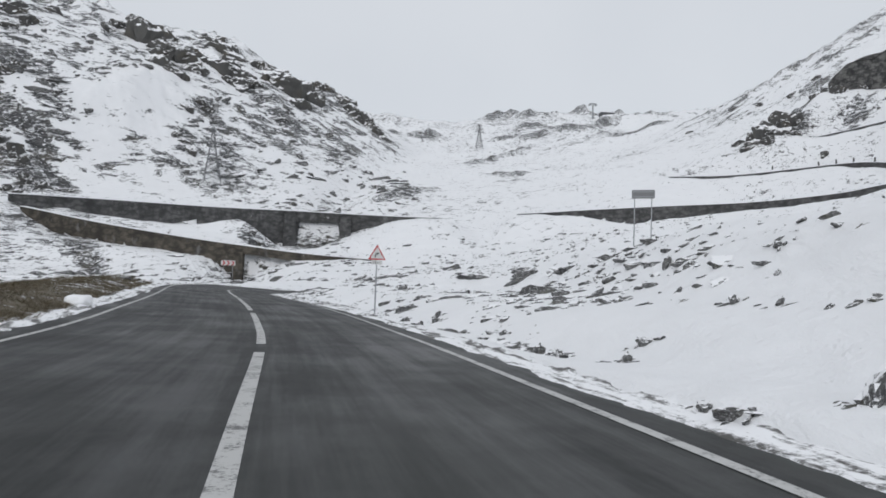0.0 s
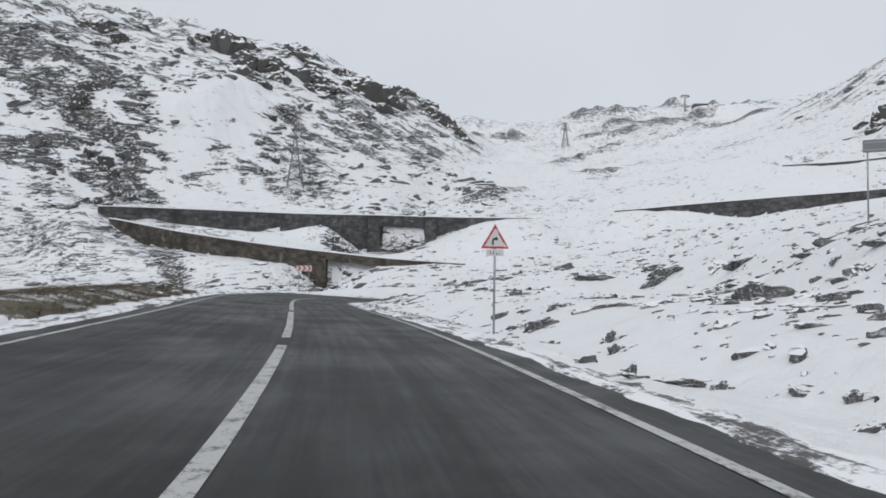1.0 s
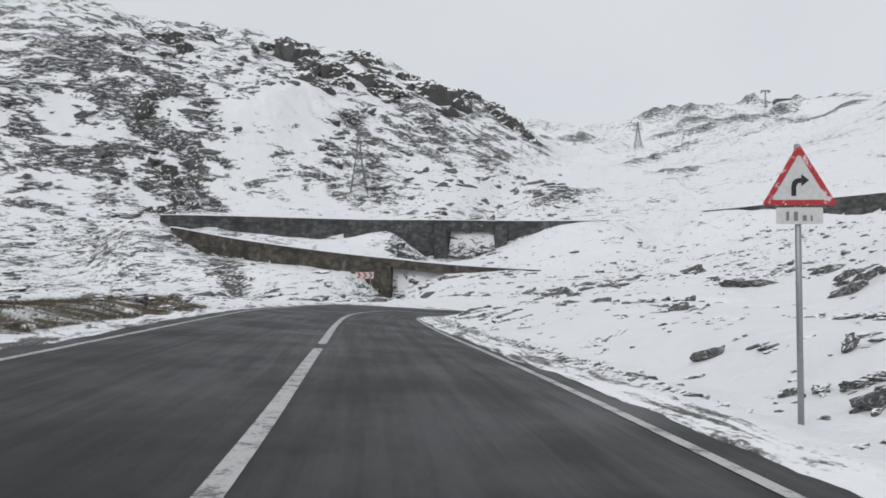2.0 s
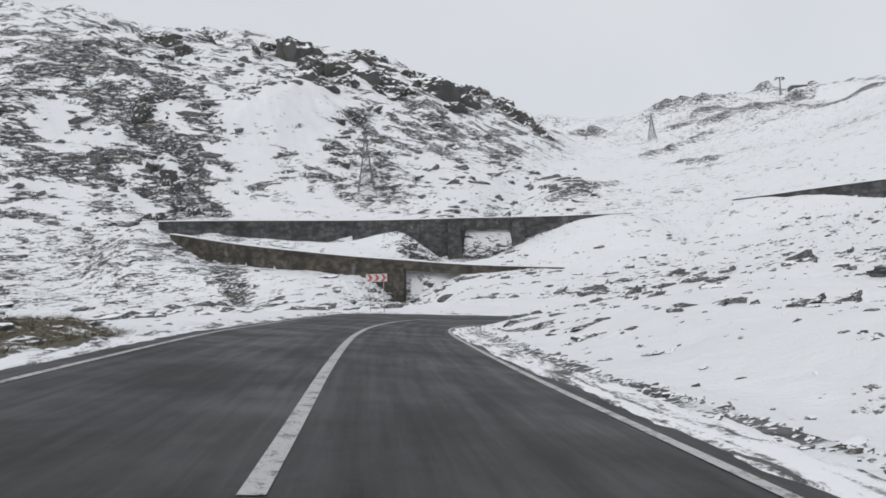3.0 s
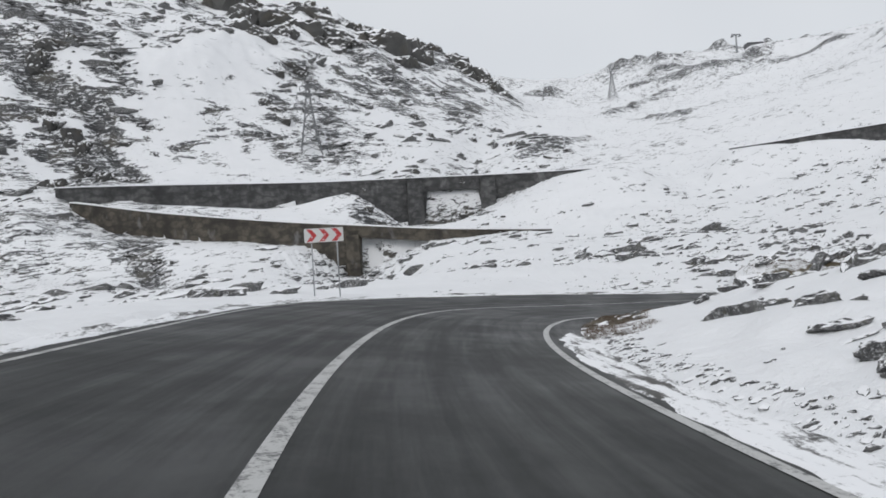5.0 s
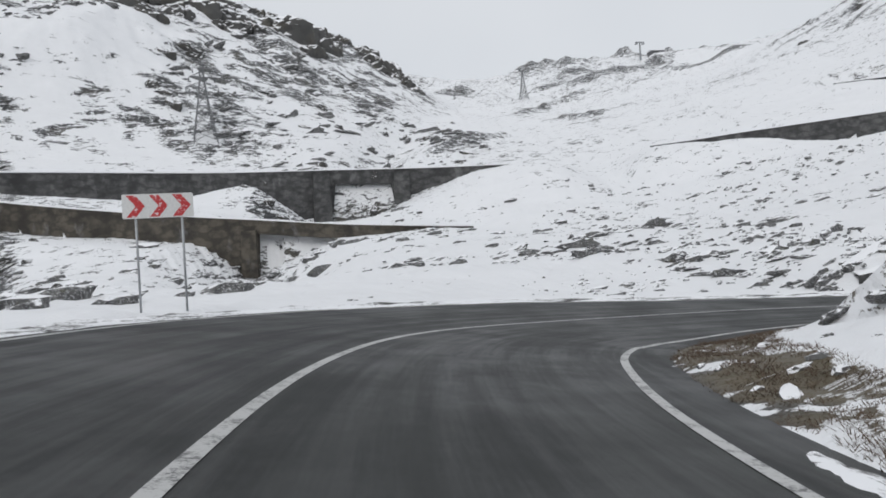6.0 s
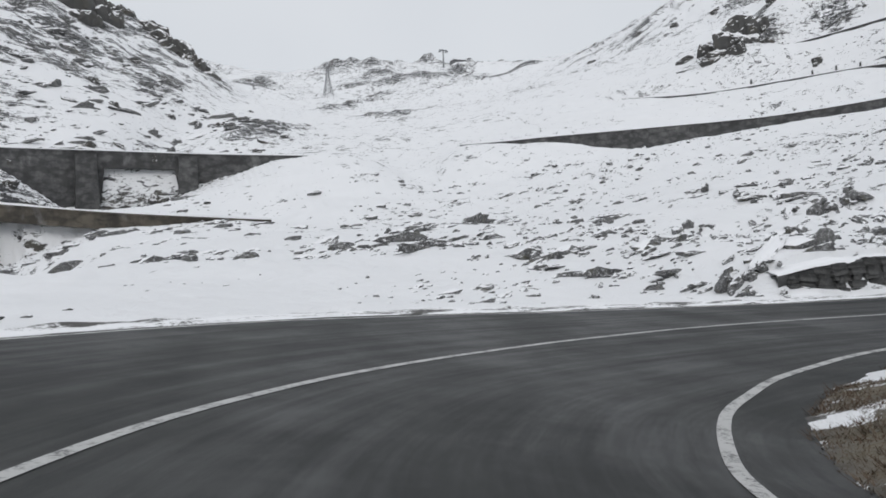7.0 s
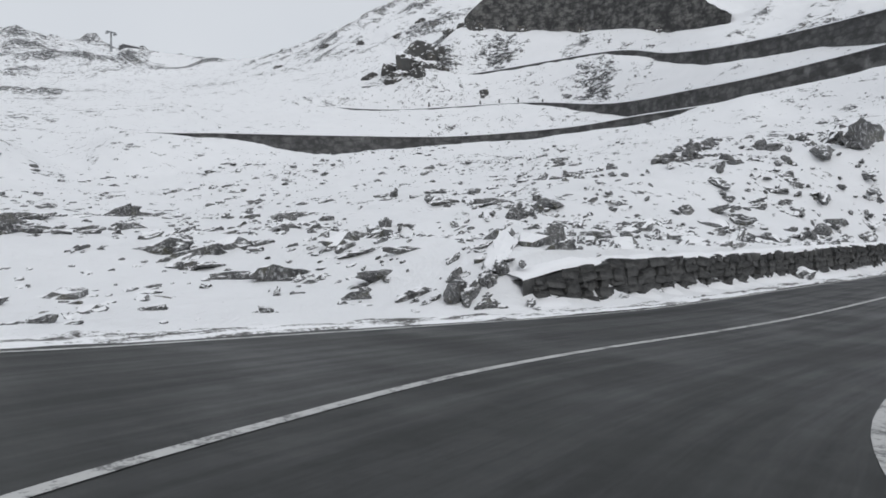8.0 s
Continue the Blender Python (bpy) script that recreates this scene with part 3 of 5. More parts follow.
def build_ground():
    """One sheet from the road to the horizon, finer towards the road."""
    cx, cy = -8.0, 50.0
    radii = [0.5]
    while radii[-1] < 1700:
        radii.append(radii[-1] * 1.0105 + 0.16)
    radii = np.array(radii)
    bearing = np.linspace(0, 2 * np.pi, 1100, endpoint=False)
    # more rays towards the north
    bearing = np.pi / 2 + (bearing - np.pi) * (0.42 + 0.58 * (np.abs(bearing - np.pi) / np.pi) ** 2)
    r, b = np.meshgrid(radii, bearing, indexing="ij")
    x, y = cx + r * np.cos(b), cy + r * np.sin(b)
    z, bare, beyond, lat, meadow = ground_height(x, y)
    quads = grid_faces(len(radii), len(bearing), True)
    me = fast_mesh("ground", np.stack([x, y, z], -1).reshape(-1, 3), quads, GROUND)
    a = me.attributes.new("bare", "FLOAT", "POINT")
    a.data.foreach_set("value", bare.astype(np.float32).ravel())
    _, _, mountain, hill = land(x, y)
    w = me.attributes.new("wild", "FLOAT", "POINT")
    w.data.foreach_set("value", np.clip(smooth(mountain, 4, 25) + 0.5 * smooth(hill, 12, 32), 0, 1).astype(np.float32).ravel())
    g = me.attributes.new("grass", "FLOAT", "POINT")
    g.data.foreach_set("value", np.clip(meadow + 0.5 * smooth(beyond, 1, 2) * (1 - smooth(beyond, 5, 14)), 0, 1).astype(np.float32).ravel())
    return tagged(new("ground", me), "snow-covered rocky mountainside rising from the road", kind="structure")


def strip(name, stations, across, lift, material, label, kind="structure"):
    """A ribbon along the road between signed offsets from its centre line."""
    k = np.asarray(stations)
    rows = []
    for off in across:
        o = off(k) if callable(off) else np.full(len(k), off)
        p = ROAD[k] + LEFT[k] * o[:, None]
        rows.append(np.c_[p, ROAD_Z[k] + ROAD_FALL[k] * o + lift])
    v = np.stack(rows, 1).reshape(-1, 3)
    me = fast_mesh(name, v, grid_faces(len(k), len(across)), material)
    if len(me.polygons) and me.polygons[0].normal.z < 0:
        me.flip_normals()
    return tagged(new(name, me), label, kind=kind) if label else new(name, me)


build_ground()

everywhere = np.arange(len(ROAD))
road = strip("road", everywhere, [(lambda k, u=u: (HALF_LEFT[k] + SHOULDER + 0.35) * u) for u in (1, 0.75, 0.5, 0.25)] + [0.0]
             + [(lambda k, u=u: -(HALF_RIGHT[k] + SHOULDER + 0.35) * u) for u in (0.25, 0.5, 0.75, 1)], 0.0, ASPHALT, "wet dark asphalt mountain road bending through a hairpin")
across = np.stack([np.full(len(ROAD), v) if np.isscalar(v) else v for v in
                   [(HALF_LEFT + SHOULDER + 0.35) * u for u in (1, 0.75, 0.5, 0.25)] + [0.0] + [-(HALF_RIGHT + SHOULDER + 0.35) * u for u in (0.25, 0.5, 0.75, 1)]], 1)
for key, values in (("across", across), ("station", np.repeat(ROAD_S[:, None], 9, 1))):
    road.data.attributes.new(key, "FLOAT", "POINT").data.foreach_set("value", values.astype(np.float32).ravel())
strip("edge_line", everywhere, [lambda k: HALF_LEFT[k] + 0.06, lambda k: HALF_LEFT[k] - 0.06], 0.006, PAINT, "worn white painted edge line")
strip("edge_line", everywhere, [lambda k: -HALF_RIGHT[k] + 0.065, lambda k: -HALF_RIGHT[k] - 0.065], 0.006, PAINT, "worn white painted edge line")


def slush():
    """Trodden and sprayed snow at the road's edge, streaked with grit along the way of the traffic."""
    n = Nodes("gritty_slush", 0.7)
    lane = n.t.nodes.new("ShaderNodeCombineXYZ")
    n.link(n.attr("across"), lane.inputs["X"])
    n.link(n.math("MULTIPLY", n.attr("station"), 0.16), lane.inputs["Y"])
    grit = n.math("ADD", n.math("MULTIPLY", n.noise(3.0, 6, 0.7, lane.outputs["Vector"], 0.5), 0.7), n.math("MULTIPLY", n.noise(11, 6, 0.78), 0.3))
    n.color(n.mix(n.span(grit, 0.49, 0.57), SNOW, (0.085, 0.082, 0.078)))
    n.bump(grit, 0.35, 0.03)
    return n.m


def verge_snow(side, s0, s1, start, ragged, wide=0.85):
    """A ragged lip of snow over the asphalt's edge; start is its mean distance outside the edge line, as (station, metres)."""
    s = np.arange(s0, s1, 0.14)
    j = np.clip(np.searchsorted(ROAD_S, s) - 1, 0, len(ROAD) - 2)
    f = ((s - ROAD_S[j]) / (ROAD_S[j + 1] - ROAD_S[j]))[:, None]
    p, l = ROAD[j] * (1 - f) + ROAD[j + 1] * f, LEFT[j] * (1 - f) + LEFT[j + 1] * f
    zz, fall = np.interp(s, ROAD_S, ROAD_Z), np.interp(s, ROAD_S, ROAD_FALL)
    half = np.interp(s, ROAD_S, HALF_LEFT if side > 0 else HALF_RIGHT)
    zero = np.zeros(len(s))
    inner = half + np.interp(s, *np.array(start).T) + ragged * (0.8 * fbm(s, zero + side, 3.1, 2, 14) + 0.7 * fbm(s, zero + side, 0.7, 3, 15))
    rows, offs = [], []
    for out, up, rough in ((0.0, -0.004, 0.0), (0.04 * wide, 0.014, 0.6), (0.15 * wide, 0.028, 1.2), (0.36 * wide, 0.04, 1.6), (0.6 * wide, 0.06, 2.2), (0.76 * wide, 0.08, 3.0), (wide, -0.10, 0.4)):
        o = side * np.maximum(inner + out, half + SHOULDER + 0.5 if out >= wide else 0)
        offs.append(o)
        fade = smooth(s, s0, s0 + 2) * (1 - smooth(s, s1 - 9, s1))
        rows.append(np.c_[p + l * o[:, None], zz + fall * o + up * fade - 0.06 * (1 - fade) + 0.022 * rough * fbm(s * 1.0, zero + out * 9, 0.5, 3, 18)])
    me = fast_mesh("verge_snow", np.stack(rows, 1).reshape(-1, 3), grid_faces(len(s), 7), SLUSH)
    if me.polygons[0].normal.z < 0:
        me.flip_normals()
    for key, values in (("across", np.stack(offs, 1)), ("station", np.repeat(s[:, None], 7, 1))):
        me.attributes.new(key, "FLOAT", "POINT").data.foreach_set("value", values.astype(np.float32).ravel())
    return tagged(new("verge_snow", me), "ragged lip of grey gritty snow along the asphalt's edge", kind="structure")


SLUSH = slush()
verge_snow(-1, 58, 152, ((58, 0.52), (104, 0.5), (116, 0.24), (140, 0.16), (152, 0.12)), 0.2, 0.7)
verge_snow(-1, 171, 225, ((171, 0.3), (225, 0.3)), 0.2, 0.7)
verge_snow(1, 58, 225, ((58, 0.5), (120, 0.5), (146, 0.25), (225, 0.2)), 0.17, 0.5)


LINE_HALF = eased(ROAD_S, [(0, 0.085), (135, 0.085), (165, 0.06), (252, 0.06)])


def dash(s0, s1):
    k = np.where((ROAD_S >= s0) & (ROAD_S <= s1))[0]
    return strip("centre_dash" if s1 < 110 else "centre_line", k, [lambda k: CENTRE[k] + LINE_HALF[k], lambda k: CENTRE[k] - LINE_HALF[k]], 0.006, PAINT, "worn white painted centre line dash" if s1 < 110 else "worn unbroken white centre line")


for s0, s1 in ((46, 54), (56.3, 65.2), (67.5, 76.4), (78.8, 88.35), (89.4, 99.95), (101.15, 112), (112.6, 252)):
    dash(s0, s1)


# ---- walls of the upper roads ----
def road_wall(name, key, material, label, openings=(), ragged=0.0):
    """A retaining wall under an upper road, with a coping and the snow on it; openings are (x from, x to, deck thickness)."""
    line, tall, down, bench, reach = LINES[key]
    n = len(line)
    deep = tall + 1.3
    worn = ragged * fbm(np.arange(n) * 1.0, np.zeros(n), 6, 4, 6)
    for x0, x1, deck in openings:
        deep = np.where((line[:, 0] > x0) & (line[:, 0] < x1), deck, deep)
    thing = tagged(new(name), label, kind="structure")

    def run(part_name, inner, outer, low, high, mat):
        ring = [np.c_[line[:, :2] + down * outer, line[:, 2] + low], np.c_[line[:, :2] + down * outer, line[:, 2] + worn + high],
                np.c_[line[:, :2] + down * inner, line[:, 2] + worn + high], np.c_[line[:, :2] + down * inner, line[:, 2] + low]]
        f = grid_faces(n, 4, True).tolist() + [[0, 1, 2, 3], [4 * n - 1, 4 * n - 2, 4 * n - 3, 4 * n - 4]]
        return mesh_object(part_name, np.stack(ring, 1).reshape(-1, 3), f, mat, parent=thing)

    run("masonry", -THICK.get(key, 1.0), 0.0, -deep, np.zeros(n), material)
    run("coping", -0.1 - THICK.get(key, 1.0), 0.12, np.full(n, 0.003), np.full(n, 0.22), material)
    wave = 0.10 * fbm(np.arange(n) * 1.0, np.zeros(n), 5, 2, 7)
    run("snow_cap", -0.05 - THICK.get(key, 1.0), 0.06, np.full(n, 0.224), 0.45 + wave, PURE_SNOW)
    return thing, line, down


def pier(parent, x, y, z0, z1, wide, deep, turn, mat):
    bm = bmesh.new()
    bmesh.ops.create_cube(bm, size=1, matrix=pose(x, y, (z0 + z1) / 2, 0, 0, turn) @ Matrix.Diagonal((wide, deep, z1 - z0, 1)))
    for v in bm.verts:
        if v.co.z < (z0 + z1) / 2:
            v.co.x += (v.co.x - x) * 0.18
            v.co.y += (v.co.y - y) * 0.18
    return part("pier", bm, mat, parent)


upper, _, _ = road_wall("upper_road_wall", "upper", WALL_STONE, "dark stone retaining wall and bridge of the upper road", [(-43.5, -31, 2.7)])
pier(upper, -45.5, 202.2, 2, 14.9, 3.2, 2.4, 20, WALL_STONE)
pier(upper, -29.5, 205.3, 4, 14.9, 3.0, 2.4, 12, WALL_STONE)
lower, _, _ = road_wall("lower_road_wall", "lower", WALL_BROWN, "damp brown stone wall and bridge of the descending road", [(-46.0, -34.0, 1.7)])
pier(lower, -46.9, 158.3, -7, 2.5, 2.0, 2.2, 0, WALL_BROWN)
road_wall("valley_road_wall", "valley", WALL_STONE, "long dark stone retaining wall curving round the hillside")
road_wall("middle_road_wall", "middle", WALL_STONE, "low dark stone retaining wall of the middle road")
road_wall("top_road_wall", "top", CLIFF, "tall dark rock-faced retaining wall high on the hill", ragged=3.0)
road_wall("high_road_wall", "high", WALL_STONE, "dark stone retaining wall of the highest road")


# ---- boulders ----
def stand(x, y):
    return float(ground_height(np.array([x]), np.array([y]))[0][0])


def boulder_mesh(seed, flat, detail=3):
    """A broken, half-sunk block of schist: a sphere cut by a few cleavage planes and roughened."""
    rng = random.Random(seed)
    bm = bmesh.new()
    bmesh.ops.create_icosphere(bm, subdivisions=detail, radius=1)
    planes = []
    for _ in range(9):
        d = Vector((rng.gauss(0, 1), rng.gauss(0, 1), rng.gauss(0, 0.8))).normalized()
        planes.append((d, rng.uniform(0.36, 0.78)))
    off = Vector((seed * 3.1, seed * 1.7, 0))
    for v in bm.verts:
        p = v.co.copy()
        for d, h in planes:
            over = p.dot(d) - h
            if over > 0:
                p -= d * over * 0.97
        p += p.normalized() * (0.24 * noise.noise(p * 2.1 + off) + 0.17 * noise.noise(p * 4.9 + off) + 0.08 * noise.noise(p * 10 + off))
        v.co = Vector((p.x, p.y * 0.72, p.z * flat))
    me = bpy.data.meshes.new("boulder")
    bm.to_mesh(me)
    bm.free()
    me.materials.append(BOULDER)
    return me


BOULDERS = [boulder_mesh(k + 1, flat) for k, flat in enumerate((0.42, 0.5, 0.62, 0.38, 0.55, 0.7, 0.45, 0.34))]
BOULDER_LABELS = ("flat dark schist slab half sunk in the snow", "dark schist boulder with snow lying on its top", "broken grey boulder standing proud of the snow",
                  "low dark rock ledge just breaking through the snow")
joined_v, joined_f = [], []


def set_boulder(x, y, size, rng, sink=0.25, group="boulders on the snowy slope", long=2.0, single=True):
    """One rock resting in the ground; far ones of the many are gathered into one mesh."""
    me = BOULDERS[rng.randrange(len(BOULDERS))]
    z = float(ground_height(np.array([x]), np.array([y]))[0][0])
    m = pose(x, y, z + size * (0.34 - sink) * 0.6, rng.uniform(-14, 14), rng.uniform(-20, 6), rng.uniform(-15, 60)) @ Matrix.Diagonal((size * rng.uniform(0.9, long), size * rng.uniform(0.6, 1.0), size * rng.uniform(0.8, 1.2), 1))
    if not single:
        n = len(joined_v)
        joined_v.extend(m @ v.co for v in me.vertices)
        joined_f.extend([i + n for i in q.vertices] for q in me.polygons)
        return
    ob = new("boulder", me)
    ob.matrix_world = m
    tagged(ob, BOULDER_LABELS[3 if size < 0.35 else 1 if size < 0.8 else 0 if size < 1.3 else 2], "boulder", group)


# rocks beside the road: x, y, width
BESIDE_ROAD = [(6.4, 57.1, 1.6), (0.3, 31.9, 1.2), (-0.7, 19.8, 0.3), (1.3, 17.8, 0.7), (1.55, 17.0, 0.85), (1.7, 16.1, 0.75), (1.75, 15.0, 0.7), (2.1, 14.6, 0.9), (2.4, 14.2, 0.6), (2.1, 15.9, 0.75), (3.3, 12.2, 0.7), (4.1, 13.8, 0.6), (9.0, 34.0, 1.2), (8.8, 24.3, 1.2), (7.0, 23.1, 0.55),
               (5.3, 21.6, 1.6), (4.7, 27.1, 0.95), (6.9, 16.2, 0.6), (7.0, 15.2, 0.3), (7.2, 14.6, 0.47), (8.8, 18.0, 0.38), (10.0, 20.5, 0.8), (7.8, 27.8, 0.66), (5.6, 19.1, 0.44), (7.0, 20.2, 0.4), (3.8, 6.0, 0.45),
               (2.5, 6.5, 0.3), (2.6, 6.1, 0.4), (7.5, 12.5, 0.84)]
DOWN_THE_SLOPE = [(-2.1, 46.0, 1.1), (-1.1, 21.4, 0.26), (-0.6, 20.6, 0.37), (-0.2, 20.9, 0.5), (0.3, 21.2, 0.5), (0.7, 21.2, 0.35), (1.5, 20.5, 0.5), (1.8, 19.7, 0.4), (1.5, 18.5, 0.38), (4.3, 30.2, 1.6), (4.2, 24.4, 0.54),
                  (8.8, 39.1, 1.0), (-1.5, 31.2, 1.0), (0.7, 39.8, 1.4), (6.2, 41.2, 1.3), (-0.2, 25.8, 0.6), (-1.4, 28.1, 0.34), (-0.1, 27.0, 0.54), (-2.0, 35.2, 0.62), (-1.0, 34.3, 0.44), (-1.2, 33.7, 0.56),
                  (-2.5, 32.2, 0.44), (-2.1, 32.1, 0.52), (-1.7, 31.9, 0.6), (-1.4, 32.0, 0.44)]
ON_THE_BANK = [(6.7, 55.8, 1.8), (7.2, 62.0, 2.0), (-2.9, 35.8, 0.23), (-4.4, 33.1, 0.45), (-2.5, 44.2, 1.1), (-11.4, 58.0, 0.95), (-10.9, 58.4, 0.85), (-9.9, 53.8, 0.3), (-8.9, 53.0, 1.05),
               (-11.7, 54.9, 0.3), (-4.4, 65.3, 2.3), (-7.4, 45.5, 0.4), (-7.6, 46.8, 0.23), (-4.8, 52.4, 1.0), (-11.2, 59.1, 0.7), (-11.1, 57.9, 0.5), (-12.2, 58.2, 0.32), (-12.0, 57.9, 0.22), (-11.3, 56.3, 0.2),
               (-12.8, 60.0, 0.4), (-12.5, 60.7, 0.5), (-12.3, 61.2, 0.5), (-12.0, 61.9, 0.5)]
INSIDE_BEND = [(-0.5, 50, 0.8), (-11.9, 63.4, 0.45), (-11.6, 64.9, 0.4), (-11.8, 66.8, 0.4), (-9, 70.5, 0.5), (3, 60, 1.2), (6, 55.1, 0.9)]
BEYOND_BEND = [(1.8, 103.1, 1.3), (8.6, 106.1, 1.35), (-0.7, 94.6, 0.6), (23.0, 129.8, 2.0), (32.2, 131.4, 1.7), (20.9, 105.3, 1.55), (33.7, 114.7, 2.1), (46.8, 114.6, 2.8), (29.8, 103.0, 2.2), (30.1, 101.2, 2.3),
               (40.6, 103.9, 2.8), (18.4, 97.1, 2.4), (25.8, 96.6, 2.4), (42.5, 98.7, 2.8), (-5.0, 94.3, 0.57), (-8.1, 92.5, 0.5), (-9.6, 93.4, 0.5), (-6.8, 99.9, 0.95), (-4.0, 92.8, 0.73), (-2.7, 93.6, 0.8),
               (-6.3, 95.5, 0.64), (-4.4, 96.9, 0.73), (-5.8, 125.4, 3.2), (10.1, 97.5, 0.94), (14.1, 106.1, 1.37), (5.6, 107.7, 1.86), (-8.7, 101.8, 0.68), (-1.7, 121.3, 1.36), (-11.5, 92.0, 0.44), (13.1, 96.0, 1.0),
               (18.4, 100.7, 1.5), (23.0, 94.3, 1.9)]
LARGE = [(55.8, 119.6, 2.3), (58.9, 106.6, 2.7), (55.2, 103.1, 2.9), (57.0, 105.0, 2.2), (41.4, 104.2, 1.2), (29.5, 97.4, 1.0), (22.7, 129.8, 0.9)]
rng = random.Random(5)
for x, y, size in INSIDE_BEND:
    set_boulder(x, y, size, rng, 0.30, long=1.7)
for spots in (BESIDE_ROAD, DOWN_THE_SLOPE, ON_THE_BANK, BEYOND_BEND):
    for x, y, wide in spots:
        set_boulder(x, y, (0.38 if wide > 0.6 else 0.46) * wide, rng, 0.40 if wide > 0.6 else 0.15, long=1.5)
        # splinters that broke off and lie round it
        for _ in range(5 if wide > 0.3 else 2):
            a, r = rng.uniform(0, 6.283), rng.uniform(0.35, 0.75)
            set_boulder(x + r * wide * math.cos(a), y + 0.8 * r * wide * math.sin(a), wide * rng.uniform(0.07, 0.2), rng, rng.uniform(0.2, 0.5), long=2.4, single=False)


# rocks on the bank's corner inside the bend
for i in range(12):
    set_boulder(-10.4 + 0.42 * i * rng.uniform(0.6, 1.3), 77.2 + rng.uniform(-1.1, 0.9), rng.uniform(0.3, 0.75), rng, rng.uniform(0.2, 0.5), "rocks on the bank inside the bend", 1.3)
# rubble round the start of the roadside wall
for i in range(16):
    k = int(np.searchsorted(ROAD_S, 178.5 + rng.uniform(-1.6, 0.7)))
    p = ROAD[k] + LEFT[k] * (HALF_LEFT[k] + SHOULDER + rng.uniform(0.95, 2.3))
    set_boulder(p[0], p[1], rng.uniform(0.22, 0.55), rng, rng.uniform(-0.1, 0.4), "rubble at the end of the stone wall", 1.4)


for x, y, size in LARGE:
    set_boulder(x, y, size, rng, 0.12, long=1.4)
set_boulder(4.1, 6.25, 0.46, rng, -0.15, long=1.1)


def scatter(count, box, size, rng, clear=1.2, clump=0.1):
    """Random spots in a box of the plan, thinned by a patchy mask and kept off the road."""
    got = []
    while len(got) < count:
        x = np.array([rng.uniform(box[0], box[2]) for _ in range(400)])
        y = np.array([rng.uniform(box[1], box[3]) for _ in range(400)])
        _, _, beyond, _, _ = ground_height(x, y)
        mask = fbm(x, y, 11, 3, 61)
        for a, b, c, m in zip(x, y, beyond, mask):
            if c > clear and m > clump and len(got) < count:
                got.append((a, b, size[0] * (size[1] / size[0]) ** (rng.random() ** 2.6)))
    return got


for count, box, size, single in ((180, (2, 23, 26, 44), (0.10, 0.42), False), (22, (-4, 46, 30, 84), (0.25, 1.1), False), (60, (-13, 50, -4, 76), (0.12, 0.45), False), (210, (-14, 94, 48, 135), (0.26, 1.1), False),
                                 (34, (-80, 20, -30, 130), (0.4, 1.6), False), (150, (-14, 90, 14, 114), (0.14, 0.6), False)):
    for x, y, a in scatter(count, box, size, rng, 2.0, -0.22 if box[0] == 2 else -0.6 if box[2] == -4 else 0.0):
        set_boulder(x, y, a, rng, 0.36, long=3.0, single=single)
for x, y, a in scatter(90, (7, 19, 26, 40), (0.12, 0.6), rng, 2.0, -0.7):
    set_boulder(x, y, a, rng, 0.36, long=3.0, single=False)
for x, y, a in scatter(110, (30, 95, 68, 122), (0.35, 1.9), rng, 2.5, -0.5):
    set_boulder(x, y, a, rng, 0.28, long=1.7, single=False)
# scree on the mountain's foot above the bridge
for x, y, a in scatter(420, (-92, 212, -14, 310), (0.4, 2.4), rng, 2.0, -0.1):
    set_boulder(x, y, a, rng, 0.42, long=3.0, single=False)
for x, y, a in scatter(440, (-172, 165, -110, 262), (0.5, 2.6), rng, 2.0, -0.1):
    set_boulder(x, y, a, rng, 0.38, long=2.0, single=False)
scattered = mesh_object("scattered_boulders", joined_v, joined_f, BOULDER)
tagged(scattered, "dark snow-dusted boulders scattered over the farther slopes", kind="stuff")


def crag_mesh(seed):
    """A block of cliff, broken along steep joints and level beds, its edges worn."""
    rng = random.Random(seed)
    bm = bmesh.new()
    bmesh.ops.create_icosphere(bm, subdivisions=4, radius=1)
    planes = [(Vector((rng.gauss(0, 1), rng.gauss(0, 1), rng.gauss(0, 0.35))).normalized(), rng.uniform(0.5, 0.82)) for _ in range(13)]
    planes.append((Vector((rng.gauss(0, 0.2), rng.gauss(0, 0.2), 1)).normalized(), rng.uniform(0.42, 0.7)))
    off = Vector((seed * 5.3, seed * 2.1, 4))
    for v in bm.verts:
        p = v.co.copy()
        for d, h in planes:
            over = p.dot(d) - h
            if over > 0:
                p -= d * over * 0.9
        step = 0.5 + 0.5 * math.sin(p.z * 8 + 2 * noise.noise(p * 1.2 + off))
        joint = abs(noise.noise(Vector((p.x * 2.6, p.y * 2.6, p.z * 0.5)) + off))
        v.co = p * (1 + 0.20 * noise.noise(p * 1.5 + off) + 0.10 * noise.noise(p * 4.5 + off) + 0.05 * noise.noise(p * 10 + off) + 0.07 * step - 0.22 * max(0, 0.12 - joint) / 0.12)
    me = bpy.data.meshes.new("crag")
    bm.to_mesh(me)
    bm.free()
    me.materials.append(CRAG)
    return me


